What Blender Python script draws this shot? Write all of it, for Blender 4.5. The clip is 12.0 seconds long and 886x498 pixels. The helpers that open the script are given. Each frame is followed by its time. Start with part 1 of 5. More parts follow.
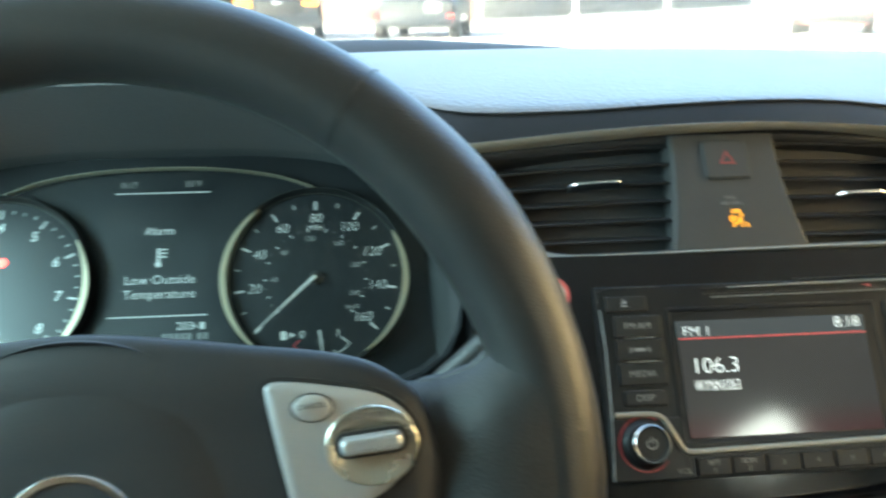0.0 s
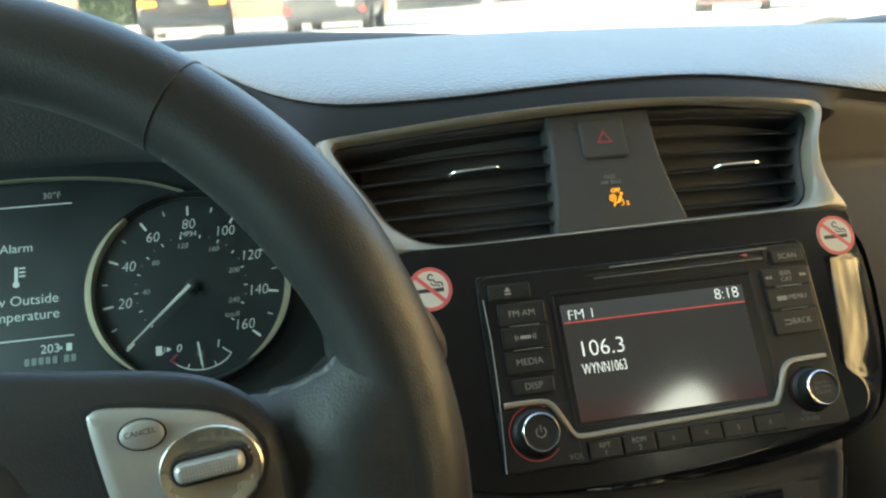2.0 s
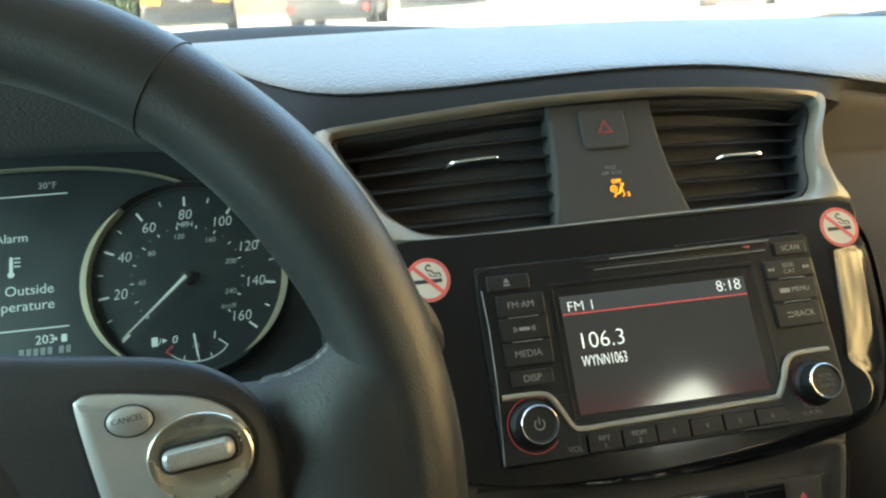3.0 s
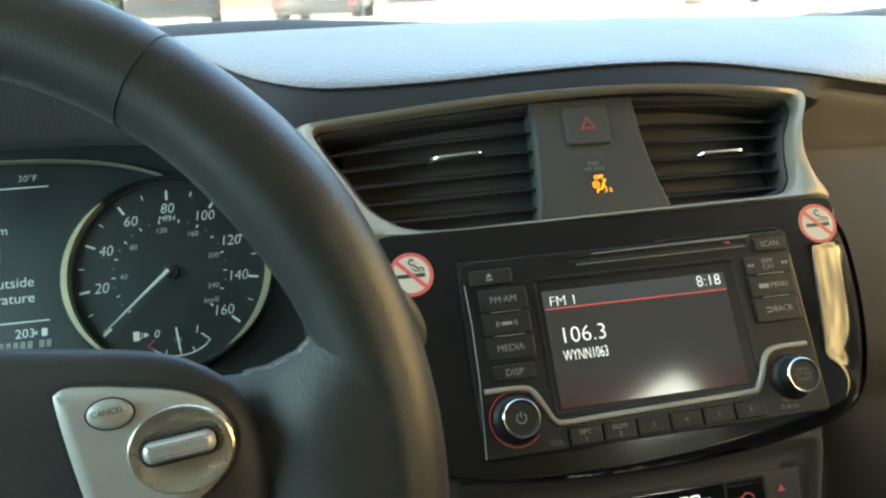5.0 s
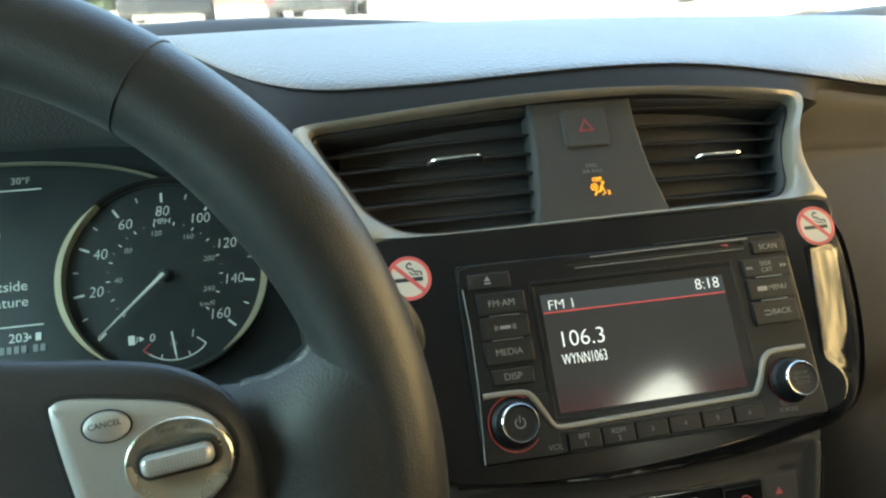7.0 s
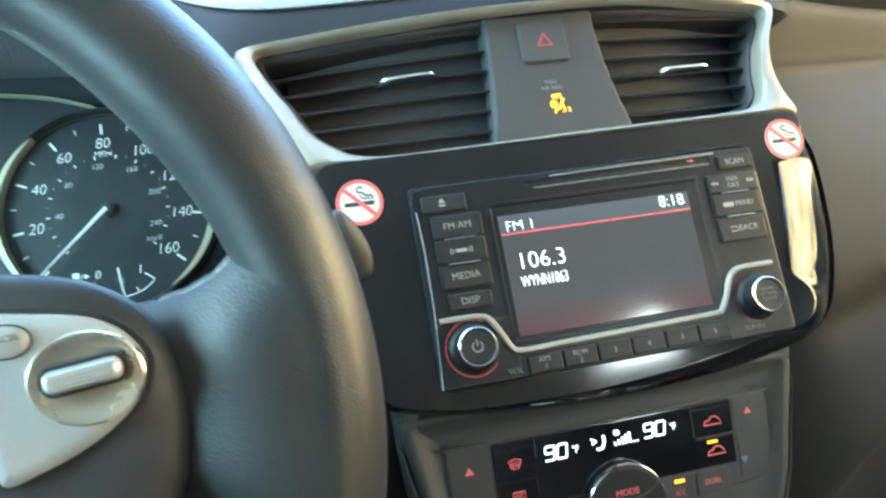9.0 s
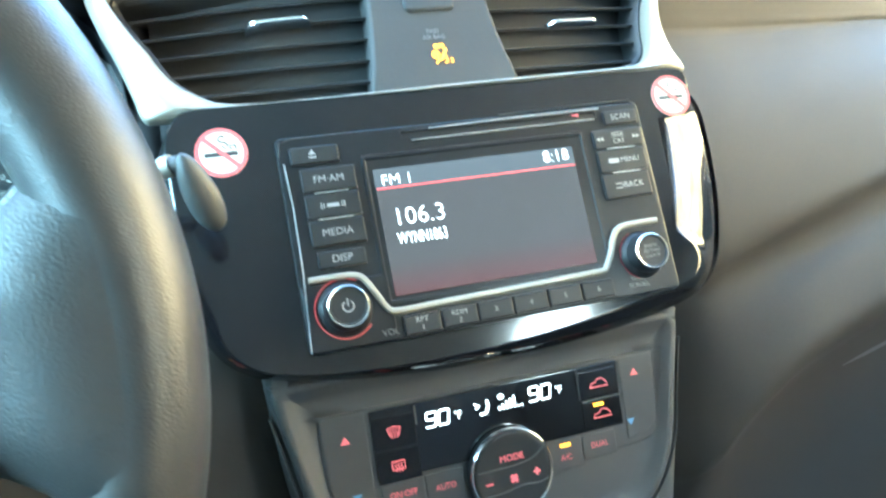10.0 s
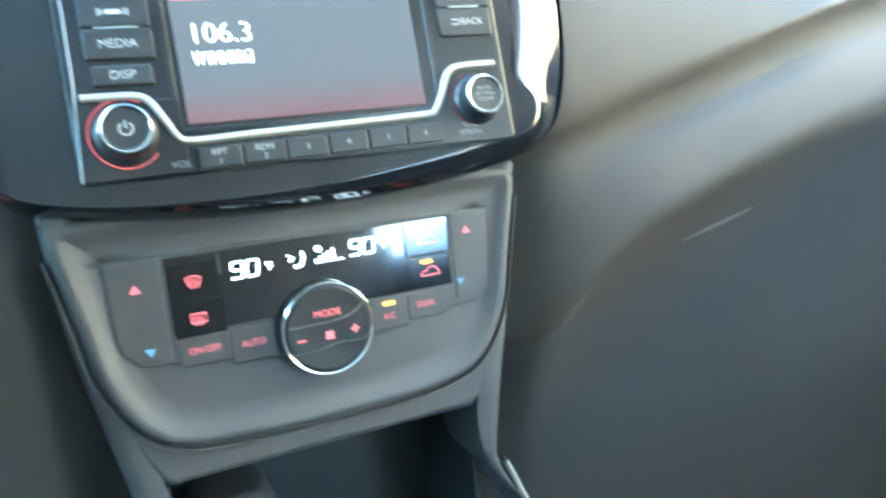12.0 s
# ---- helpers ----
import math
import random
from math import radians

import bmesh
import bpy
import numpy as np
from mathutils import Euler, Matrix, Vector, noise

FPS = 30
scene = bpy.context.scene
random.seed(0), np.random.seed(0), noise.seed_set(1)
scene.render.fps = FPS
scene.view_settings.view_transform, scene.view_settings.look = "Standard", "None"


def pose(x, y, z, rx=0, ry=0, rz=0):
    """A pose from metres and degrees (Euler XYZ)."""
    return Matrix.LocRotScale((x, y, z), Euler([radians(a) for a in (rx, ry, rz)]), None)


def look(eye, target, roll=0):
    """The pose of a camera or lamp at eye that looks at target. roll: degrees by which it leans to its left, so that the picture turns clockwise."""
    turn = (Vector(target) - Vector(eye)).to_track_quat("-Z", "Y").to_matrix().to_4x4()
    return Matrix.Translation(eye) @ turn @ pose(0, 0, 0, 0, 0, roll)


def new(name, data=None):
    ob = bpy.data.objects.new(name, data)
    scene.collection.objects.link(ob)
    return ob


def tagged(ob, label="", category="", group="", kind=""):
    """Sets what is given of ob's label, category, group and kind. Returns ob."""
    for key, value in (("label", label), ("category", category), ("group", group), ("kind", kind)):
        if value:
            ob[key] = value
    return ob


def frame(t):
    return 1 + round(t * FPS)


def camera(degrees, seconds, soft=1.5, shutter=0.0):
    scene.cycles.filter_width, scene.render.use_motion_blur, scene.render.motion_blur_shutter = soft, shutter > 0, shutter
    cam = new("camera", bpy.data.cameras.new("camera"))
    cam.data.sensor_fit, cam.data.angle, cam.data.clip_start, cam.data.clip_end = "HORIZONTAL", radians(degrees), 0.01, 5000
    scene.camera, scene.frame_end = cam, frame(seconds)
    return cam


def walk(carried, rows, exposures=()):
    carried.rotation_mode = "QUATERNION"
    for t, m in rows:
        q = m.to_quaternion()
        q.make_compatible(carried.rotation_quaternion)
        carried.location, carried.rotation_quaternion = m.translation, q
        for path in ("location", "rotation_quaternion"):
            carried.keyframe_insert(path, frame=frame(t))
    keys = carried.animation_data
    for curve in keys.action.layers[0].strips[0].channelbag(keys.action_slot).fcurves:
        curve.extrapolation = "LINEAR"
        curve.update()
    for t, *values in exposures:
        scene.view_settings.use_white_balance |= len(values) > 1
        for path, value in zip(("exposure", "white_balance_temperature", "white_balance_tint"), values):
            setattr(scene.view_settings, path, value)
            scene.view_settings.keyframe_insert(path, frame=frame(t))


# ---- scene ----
cam = camera(61.5, 12.0, soft=2.3, shutter=0.5)
ROWS = [
    (0, -0.2121, -0.3358, 1.0780, 71.14, 0.46, -4.56),
    (0.5, -0.1866, -0.3268, 1.0702, 70.58, 1.69, -10.51),
    (1, -0.1759, -0.3304, 1.0820, 71.11, 2.46, -11.14),
    (1.5, -0.1744, -0.3238, 1.0754, 70.76, 2.70, -11.09),
    (2, -0.1811, -0.3250, 1.0737, 70.40, 2.31, -10.88),
    (2.5, -0.1779, -0.3230, 1.0694, 70.38, 2.27, -10.60),
    (4.3, -0.1795, -0.3219, 1.0660, 70.01, 1.81, -11.17),
    (4.5, -0.1782, -0.3218, 1.0647, 70.18, 1.72, -11.35),
    (5, -0.1773, -0.3241, 1.0676, 69.95, 1.69, -11.62),
    (5.5, -0.1782, -0.3209, 1.0694, 69.63, 1.56, -11.93),
    (6, -0.1785, -0.3215, 1.0693, 70.05, 1.49, -11.78),
    (6.5, -0.1787, -0.3206, 1.0706, 69.84, 1.48, -11.91),
    (8.5, -0.1756, -0.3187, 1.0596, 68.03, 2.22, -12.81),
    (9, -0.1591, -0.3151, 1.0477, 66.13, 2.85, -13.49),
    (9.5, -0.1446, -0.3120, 1.0365, 65.67, 1.32, -17.58),
    (10, -0.1305, -0.3091, 1.0231, 65.03, 0.76, -18.63),
    (10.5, -0.1126, -0.3153, 1.0031, 62.57, 0.51, -19.41),
    (11, -0.1115, -0.3191, 0.9911, 61.86, -1.88, -22.88),
    (11.5, -0.1104, -0.3176, 0.9844, 60.95, -2.35, -22.87),
    (12, -0.0877, -0.3111, 0.9776, 58.62, -4.48, -24.66),
]
walk(cam, [(t, pose(*p)) for t, *p in ROWS], exposures=[(0, 4.6, 6350, -11), (0.6, 4.2, 6700, -10), (1.0, 3.85, 6900, -10), (2.0, 4.05, 6900, -10), (4.5, 4.35, 6900, -10), (6.5, 4.2, 6900, -10), (8.5, 5.15, 6000, -12), (9.5, 6.0, 5350, -13), (12, 7.05, 4750, -14)])

# ---- light ----
world = bpy.data.worlds.new("winter_morning")
scene.world = world
world.use_nodes = True
_sky = world.node_tree.nodes.new("ShaderNodeTexSky")
_sky.sky_type, _sky.sun_disc = "NISHITA", False
_sky.sun_elevation, _sky.sun_rotation = radians(19), radians(-122)
_sky.air_density, _sky.dust_density = 0.6, 7.0
world.node_tree.links.new(_sky.outputs[0], world.node_tree.nodes["Background"].inputs[0])
world.node_tree.nodes["Background"].inputs[1].default_value = 0.15
sun = new("sun", bpy.data.lights.new("sun", "SUN"))
sun.data.energy, sun.data.angle, sun.data.color = 5.0, radians(0.5), (1.0, 0.93, 0.83)
sun.matrix_world = look((-12 * math.sin(radians(122)), 12 * math.cos(radians(122)), 12 * math.tan(radians(19))), (0, 0, 0))


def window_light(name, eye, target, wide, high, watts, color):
    """An area lamp added in place of daylight at the cabin's side."""
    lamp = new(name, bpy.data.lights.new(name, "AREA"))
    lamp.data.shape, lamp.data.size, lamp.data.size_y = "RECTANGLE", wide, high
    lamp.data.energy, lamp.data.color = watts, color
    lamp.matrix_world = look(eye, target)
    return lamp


window_light("passenger_window_daylight", (0.71, -0.12, 1.13), (0.0, -0.12, 1.05), 0.56, 0.26, 0.024, (1.0, 0.72, 0.44))
# Fill lamp for the wheel and instruments; the wall behind it is closed.
window_light("driver_side_fill", (-0.70, -0.06, 1.10), (0.0, 0.0, 0.98), 0.50, 0.20, 0.40, (0.60, 0.85, 1.0))
# Small lamp sized and placed for the pale reflection in the climate display.
window_light("rear_side_window_daylight", (0.71, -1.64, 1.285), (0.0, 0.0, 0.85), 0.22, 0.06, 0.010, (0.88, 0.95, 1.0))

# ---- materials ----
def mat(name, color, rough=0.5, metal=0.0, bump=0.0, grain=900.0, kind="noise", vary=0.15, blotch=12.0, coat=0.0, spec=0.5,
        emit=None, power=1.0):
    """A procedural surface: colour with fine and coarse variation, grain relief, roughness wear."""
    m = bpy.data.materials.new(name)
    m.use_nodes = True
    nt = m.node_tree
    b = nt.nodes["Principled BSDF"]
    b.inputs["Roughness"].default_value, b.inputs["Metallic"].default_value = rough, metal
    b.inputs["Coat Weight"].default_value, b.inputs["Specular IOR Level"].default_value = coat, spec
    b.inputs["Coat Roughness"].default_value = 0.04
    tc = nt.nodes.new("ShaderNodeTexCoord")
    if vary:
        n1 = nt.nodes.new("ShaderNodeTexNoise")
        n1.inputs["Scale"].default_value, n1.inputs["Detail"].default_value = blotch, 5
        n2 = nt.nodes.new("ShaderNodeTexNoise")
        n2.inputs["Scale"].default_value, n2.inputs["Detail"].default_value = grain * 0.4, 3
        add = nt.nodes.new("ShaderNodeMath")
        add.operation, add.use_clamp = "MULTIPLY_ADD", True
        nt.links.new(tc.outputs["Object"], n1.inputs["Vector"])
        nt.links.new(tc.outputs["Object"], n2.inputs["Vector"])
        nt.links.new(n2.outputs[0], add.inputs[0])
        add.inputs[1].default_value = 0.4
        nt.links.new(n1.outputs[0], add.inputs[2])
        ramp = nt.nodes.new("ShaderNodeValToRGB")
        ramp.color_ramp.elements[0].position, ramp.color_ramp.elements[1].position = 0.4, 1.0
        ramp.color_ramp.elements[0].color = (*[c * (1 - vary) for c in color], 1)
        ramp.color_ramp.elements[1].color = (*[min(1, c * (1 + vary)) for c in color], 1)
        nt.links.new(add.outputs[0], ramp.inputs[0])
        nt.links.new(ramp.outputs[0], b.inputs["Base Color"])
        mr = nt.nodes.new("ShaderNodeMapRange")
        mr.inputs["To Min"].default_value, mr.inputs["To Max"].default_value = max(0, rough - 0.12 * vary / 0.15 * min(1, rough * 2)), min(1, rough + 0.1)
        nt.links.new(n1.outputs[0], mr.inputs["Value"])
        nt.links.new(mr.outputs[0], b.inputs["Roughness"])
    else:
        b.inputs["Base Color"].default_value = (*color, 1)
    if bump:
        bn = nt.nodes.new("ShaderNodeBump")
        bn.inputs["Distance"].default_value, bn.inputs["Strength"].default_value = 0.0006 * max(1, bump), min(1, bump)
        if kind == "leather":
            v = nt.nodes.new("ShaderNodeTexVoronoi")
            v.feature = "SMOOTH_F1"
            v.inputs["Scale"].default_value = grain
            w = nt.nodes.new("ShaderNodeTexNoise")
            w.inputs["Scale"].default_value = grain * 0.35
            mix = nt.nodes.new("ShaderNodeVectorMath")
            mix.operation = "MULTIPLY_ADD"
            mix.inputs[1].default_value = (0.0007, 0.0007, 0.0007)
            nt.links.new(tc.outputs["Object"], w.inputs["Vector"])
            nt.links.new(w.outputs[1], mix.inputs[0])
            nt.links.new(tc.outputs["Object"], mix.inputs[2])
            nt.links.new(mix.outputs[0], v.inputs["Vector"])
            nt.links.new(v.outputs["Distance"], bn.inputs["Height"])
        else:
            w = nt.nodes.new("ShaderNodeTexNoise")
            w.inputs["Scale"].default_value, w.inputs["Detail"].default_value = grain, 4
            nt.links.new(tc.outputs["Object"], w.inputs["Vector"])
            nt.links.new(w.outputs[0], bn.inputs["Height"])
        nt.links.new(bn.outputs[0], b.inputs["Normal"])
    if emit:
        b.inputs["Emission Color"].default_value, b.inputs["Emission Strength"].default_value = (*emit, 1), power
    return m


VINYL_PAD = mat("vinyl_pad", (0.110, 0.099, 0.088), 0.33, bump=1.15, grain=430, kind="leather", vary=0.12, blotch=5)
VINYL = mat("vinyl_dark", (0.10, 0.10, 0.102), 0.62, bump=0.6, grain=700, kind="leather", vary=0.12, blotch=6)
DASH_DARK = mat("dark_dash_plastic", (0.036, 0.036, 0.037), 0.65, spec=0.35, bump=0.35, grain=1400, vary=0.12, blotch=9)
PANEL = mat("panel_plastic", (0.046, 0.040, 0.033), 0.66, spec=0.2, bump=0.35, grain=1400, vary=0.12, blotch=9)
TRIM_GREY = mat("grey_plastic", (0.040, 0.0395, 0.038), 0.5, bump=0.25, grain=1600, vary=0.1, blotch=14)
VENT_BLACK = mat("vent_plastic", (0.018, 0.018, 0.0185), 0.6, bump=0.2, grain=1500, vary=0.15)
BROW = mat("brow_plastic", (0.012, 0.012, 0.0125), 0.7, spec=0.18, bump=0.3, grain=1200, kind="leather", vary=0.12, blotch=9)
SLAT = mat("slat_plastic", (0.017, 0.017, 0.0175), 0.55, spec=0.35, bump=0.15, grain=1500, vary=0.15)
DIVIDER = mat("divider_plastic", (0.040, 0.040, 0.040), 0.6, spec=0.3, bump=0.2, grain=1500, vary=0.12)
SILVER = mat("satin_silver", (0.27, 0.245, 0.20), 0.42, metal=0.35, bump=0.06, grain=2500, vary=0.06, blotch=20)
SILVER_SWITCH = mat("switch_silver", (0.50, 0.50, 0.50), 0.36, metal=0.55, bump=0.08, grain=2500, vary=0.07, blotch=25)
CHROME = mat("chrome", (0.85, 0.85, 0.85), 0.12, metal=1.0, vary=0.05, blotch=60)
# Same silver as the switch panel, tinted for its golden reflection.
WARM_SILVER = mat("dial_metal", (0.72, 0.67, 0.56), 0.24, metal=0.9, bump=0.05, grain=2500, vary=0.08, blotch=40)
PIANO = mat("piano_black", (0.006, 0.006, 0.007), 0.05, vary=0.2, blotch=30)
RADIO_FACE = mat("radio_face", (0.007, 0.007, 0.008), 0.35, spec=0.3, bump=0.05, grain=2000, vary=0.2, blotch=30)
KEY = mat("key_plastic", (0.012, 0.0118, 0.0118), 0.48, spec=0.3, bump=0.1, grain=2000, vary=0.2, blotch=40)
KEY_SOFT = mat("rubber_key", (0.045, 0.044, 0.043), 0.55, bump=0.15, grain=2000, vary=0.15, blotch=40)
KEY_FLUSH = mat("flush_key_plastic", (0.030, 0.0295, 0.029), 0.52, bump=0.15, grain=2000, vary=0.15, blotch=40)
PALE_STREAK = mat("streak_plastic", (0.085, 0.083, 0.078), 0.6, vary=0.3, blotch=200)
SCREEN = mat("screen", (0.01, 0.01, 0.01), 0.095, vary=0, emit=(0.75, 0.85, 0.92), power=0.0024)
# the picture on the screen fades to red at its foot
_nt = SCREEN.node_tree
_tc, _sep, screen_fade = (_nt.nodes.new(k) for k in ("ShaderNodeTexCoord", "ShaderNodeSeparateXYZ", "ShaderNodeValToRGB"))
_mr = _nt.nodes.new("ShaderNodeMapRange")
_mr.inputs["From Min"].default_value, _mr.inputs["From Max"].default_value = 0.0, 0.064
screen_fade.color_ramp.elements[0].color, screen_fade.color_ramp.elements[1].color = (1.2, 0.48, 0.50, 1), (0.9, 0.8, 0.82, 1)
screen_fade.color_ramp.elements[0].position, screen_fade.color_ramp.elements[1].position = 0.02, 0.24
_nt.links.new(_tc.outputs["Object"], _sep.inputs[0])
_nt.links.new(_sep.outputs[2], _mr.inputs["Value"])
_nt.links.new(_mr.outputs[0], screen_fade.inputs[0])
_nt.links.new(screen_fade.outputs[0], _nt.nodes["Principled BSDF"].inputs["Emission Color"])
SCREEN_BAR = mat("screen_header", (0.01, 0.01, 0.01), 0.16, vary=0, emit=(0.62, 0.66, 0.74), power=0.0048)
LCD = mat("lcd_glass", (0.004, 0.004, 0.005), 0.05, vary=0.2, blotch=40, coat=1.0)
GLOW_WHITE = mat("display_white", (0.8, 0.8, 0.8), 0.5, vary=0, emit=(0.95, 0.97, 1), power=0.05)
GLOW_LCD = mat("lcd_white", (0.4, 0.4, 0.4), 0.5, vary=0, emit=(1, 0.98, 0.96), power=0.075)
GLOW_RED = mat("backlit_red", (0.40, 0.08, 0.09), 0.5, vary=0, emit=(1, 0.16, 0.17), power=0.010)
GLOW_LINE = mat("display_red_line", (0.6, 0.06, 0.06), 0.5, vary=0, emit=(1, 0.10, 0.10), power=0.018)
GLOW_AMBER = mat("amber_lamp", (0.8, 0.4, 0.05), 0.5, vary=0, emit=(1, 0.30, 0.0), power=0.075)
START_AMBER = mat("start_amber", (0.7, 0.4, 0.04), 0.4, vary=0, emit=(1, 0.45, 0.0), power=0.018)
GLOW_BLUE = mat("blue_mark", (0.06, 0.12, 0.18), 0.5, vary=0, emit=(0.2, 0.5, 0.9), power=0.005)
GLOW_RED_DIM = mat("backlit_red_dim", (0.2, 0.03, 0.03), 0.5, vary=0, emit=(1, 0.1, 0.1), power=0.006)
# Grey key legends, given a faint glow to brighten them.
LEGEND = mat("legend_grey", (0.2, 0.195, 0.19), 0.5, vary=0, emit=(1, 0.9, 0.88), power=0.003)
LEGEND_DIM = mat("legend_dim", (0.16, 0.16, 0.16), 0.5, vary=0)
LEGEND_DARK = mat("legend_dark", (0.07, 0.065, 0.06), 0.5, vary=0)
GAUGE_MARK = mat("gauge_mark", (0.42, 0.43, 0.43), 0.5, vary=0, emit=(0.85, 1, 1), power=0.0085)
GAUGE_DIM = mat("gauge_mark_dim", (0.2, 0.21, 0.21), 0.5, vary=0, emit=(0.9, 1, 1), power=0.006)
GAUGE_FACE = mat("gauge_face", (0.012, 0.013, 0.015), 0.4, vary=0.2, blotch=25)
GAUGE_RIM = mat("gauge_rim", (0.11, 0.11, 0.105), 0.4, metal=0.3, vary=0.1, blotch=40)
# Silver, warmed for the golden reflection on the gauge rings.
GAUGE_RING = mat("gauge_ring", (0.70, 0.62, 0.46), 0.26, metal=0.85, vary=0.08, blotch=40)
LEATHER = mat("wheel_leather", (0.030, 0.0295, 0.029), 0.40, bump=0.2, grain=1300, kind="leather", vary=0.18, blotch=14)
WHEEL_PLASTIC = mat("wheel_plastic", (0.024, 0.024, 0.026), 0.5, bump=0.14, grain=1300, kind="leather", vary=0.12, blotch=14)
RUBBER = mat("black_rubber", (0.012, 0.012, 0.012), 0.6, vary=0.1)
STICKER_WHITE = mat("sticker_paper", (0.52, 0.49, 0.44), 0.45, vary=0.05, blotch=40)
STICKER_RED = mat("sticker_red", (0.55, 0.09, 0.09), 0.45, vary=0.08, blotch=60)
SPOKE_LEATHER = mat("spoke_leather", (0.027, 0.0265, 0.026), 0.58, bump=0.28, grain=1000, kind="leather", vary=0.2, blotch=30)
EMPTY_RED = mat("dial_red", (0.30, 0.03, 0.04), 0.5, vary=0)
EDGE_STEEL = mat("edge_steel", (0.36, 0.36, 0.355), 0.38, metal=0.3, vary=0.15, blotch=60)
INK = mat("sticker_ink", (0.02, 0.02, 0.02), 0.5, vary=0)
START_RED = mat("start_button_red", (0.33, 0.085, 0.08), 0.45, vary=0.08, blotch=60, emit=(1, 0.16, 0.13), power=0.003)
HAZARD_RED = mat("hazard_red", (0.25, 0.03, 0.03), 0.5, vary=0)
HEADLINER = mat("headliner_cloth", (0.36, 0.35, 0.33), 0.9, bump=0.3, grain=900, vary=0.08, blotch=5)
DOOR_TRIM = mat("door_trim", (0.10, 0.095, 0.09), 0.7, bump=0.3, grain=700, vary=0.1, blotch=5)
CARPET = mat("carpet", (0.03, 0.03, 0.03), 0.95, bump=0.6, grain=500, vary=0.3, blotch=20)
# Base colour set very pale so the ground burns out to white.
ASPHALT = mat("asphalt", (0.62, 0.60, 0.57), 0.85, bump=0.8, grain=60, vary=0.2, blotch=0.6)
BRICK_WALL = mat("wall_render", (0.20, 0.125, 0.10), 0.85, bump=0.5, grain=40, vary=0.25, blotch=0.8)
FENCE_GREY = mat("fence_grey", (0.25, 0.25, 0.24), 0.8, vary=0.2, blotch=1)
POLE_WHITE = mat("pole_white", (0.7, 0.7, 0.68), 0.5, vary=0.08, blotch=3)
CAR_DARK = mat("car_paint_dark", (0.015, 0.02, 0.028), 0.3, vary=0.15, blotch=2, coat=0.6)
CAR_GREY = mat("car_paint_grey", (0.03, 0.034, 0.04), 0.32, vary=0.15, blotch=2, coat=0.6)
# Red paint paled to stand for the haze over the truck.
CAR_RED_HAZY = mat("car_paint_red_hazy", (0.48, 0.22, 0.18), 0.35, vary=0.15, blotch=2, coat=0.6)
CAR_WHITE = mat("car_paint_white", (0.75, 0.75, 0.74), 0.35, vary=0.06, blotch=2, coat=0.6)
TYRE = mat("tyre", (0.015, 0.015, 0.015), 0.8, bump=0.4, grain=60, vary=0.2)
CAR_GLASS = mat("car_glass", (0.01, 0.012, 0.014), 0.06, vary=0.1, coat=1.0)
LAMP_AMBER = mat("turn_lamp", (0.75, 0.30, 0.04), 0.3, vary=0.1, blotch=20, emit=(1, 0.42, 0.05), power=0.25)
LAMP_RED = mat("tail_lamp", (0.5, 0.03, 0.03), 0.25, vary=0.1, blotch=20, emit=(1, 0.05, 0.05), power=0.02)
DRY_GRASS = mat("dry_grass", (0.185, 0.132, 0.068), 0.9, bump=0.6, grain=30, vary=0.92, blotch=1.3)
for node in DRY_GRASS.node_tree.nodes:
    if node.type == "VALTORGB":
        node.color_ramp.elements[0].position, node.color_ramp.elements[1].position = 0.56, 0.84
HEDGE = mat("hedge_leaf", (0.05, 0.075, 0.03), 0.7, vary=0.5, blotch=3)
PLATE = mat("plate_white", (0.6, 0.6, 0.58), 0.5, vary=0.05)

GLASS = bpy.data.materials.new("windscreen_glass")
GLASS.use_nodes = True
_nt = GLASS.node_tree
_nt.nodes.remove(_nt.nodes["Principled BSDF"])
_tr, _gl, _mx, _fr = (_nt.nodes.new(k) for k in ("ShaderNodeBsdfTransparent", "ShaderNodeBsdfGlossy", "ShaderNodeMixShader", "ShaderNodeFresnel"))
_tr.inputs[0].default_value = (0.90, 0.94, 0.93, 1)
_gl.inputs["Roughness"].default_value = 0.02
_fr.inputs["IOR"].default_value = 1.2
_nt.links.new(_fr.outputs[0], _mx.inputs[0])
_nt.links.new(_tr.outputs[0], _mx.inputs[1])
_nt.links.new(_gl.outputs[0], _mx.inputs[2])
_nt.links.new(_mx.outputs[0], _nt.nodes["Material Output"].inputs[0])

# ---- building helpers ----
MM = 0.001
STACK = pose(0, 0, 0.85, -34.5)
WHEEL = pose(-0.3183, -0.1135, 0.9155, -23.2)


def part(name, bm, material, parent=None, label="", m=None, smooth=40):
    """Links a bmesh as one mesh object, under a thing or a part."""
    me = bpy.data.meshes.new(name)
    bmesh.ops.recalc_face_normals(bm, faces=bm.faces[:])
    bm.to_mesh(me)
    bm.free()
    me.materials.append(material)
    if smooth:
        me.shade_smooth()
        me.set_sharp_from_angle(angle=radians(smooth))
    ob = new(name, me)
    if parent is not None:
        ob.parent = parent
    if m is not None:
        ob.matrix_local = m
    if label:
        ob["label"] = label
    return ob


def thing(name, m, label, category, group="", kind=""):
    ob = new(name)
    ob.empty_display_size = 0.02
    ob.matrix_world = m
    return tagged(ob, label, category, group, kind)


def rrect(x0, z0, x1, z1, r, n=4):
    out = []
    for cx, cz, a in ((x1 - r, z1 - r, 0), (x0 + r, z1 - r, 90), (x0 + r, z0 + r, 180), (x1 - r, z0 + r, 270)):
        out += [(cx + r * math.cos(radians(a + 90 * k / n)), cz + r * math.sin(radians(a + 90 * k / n))) for k in range(n + 1)]
    return out


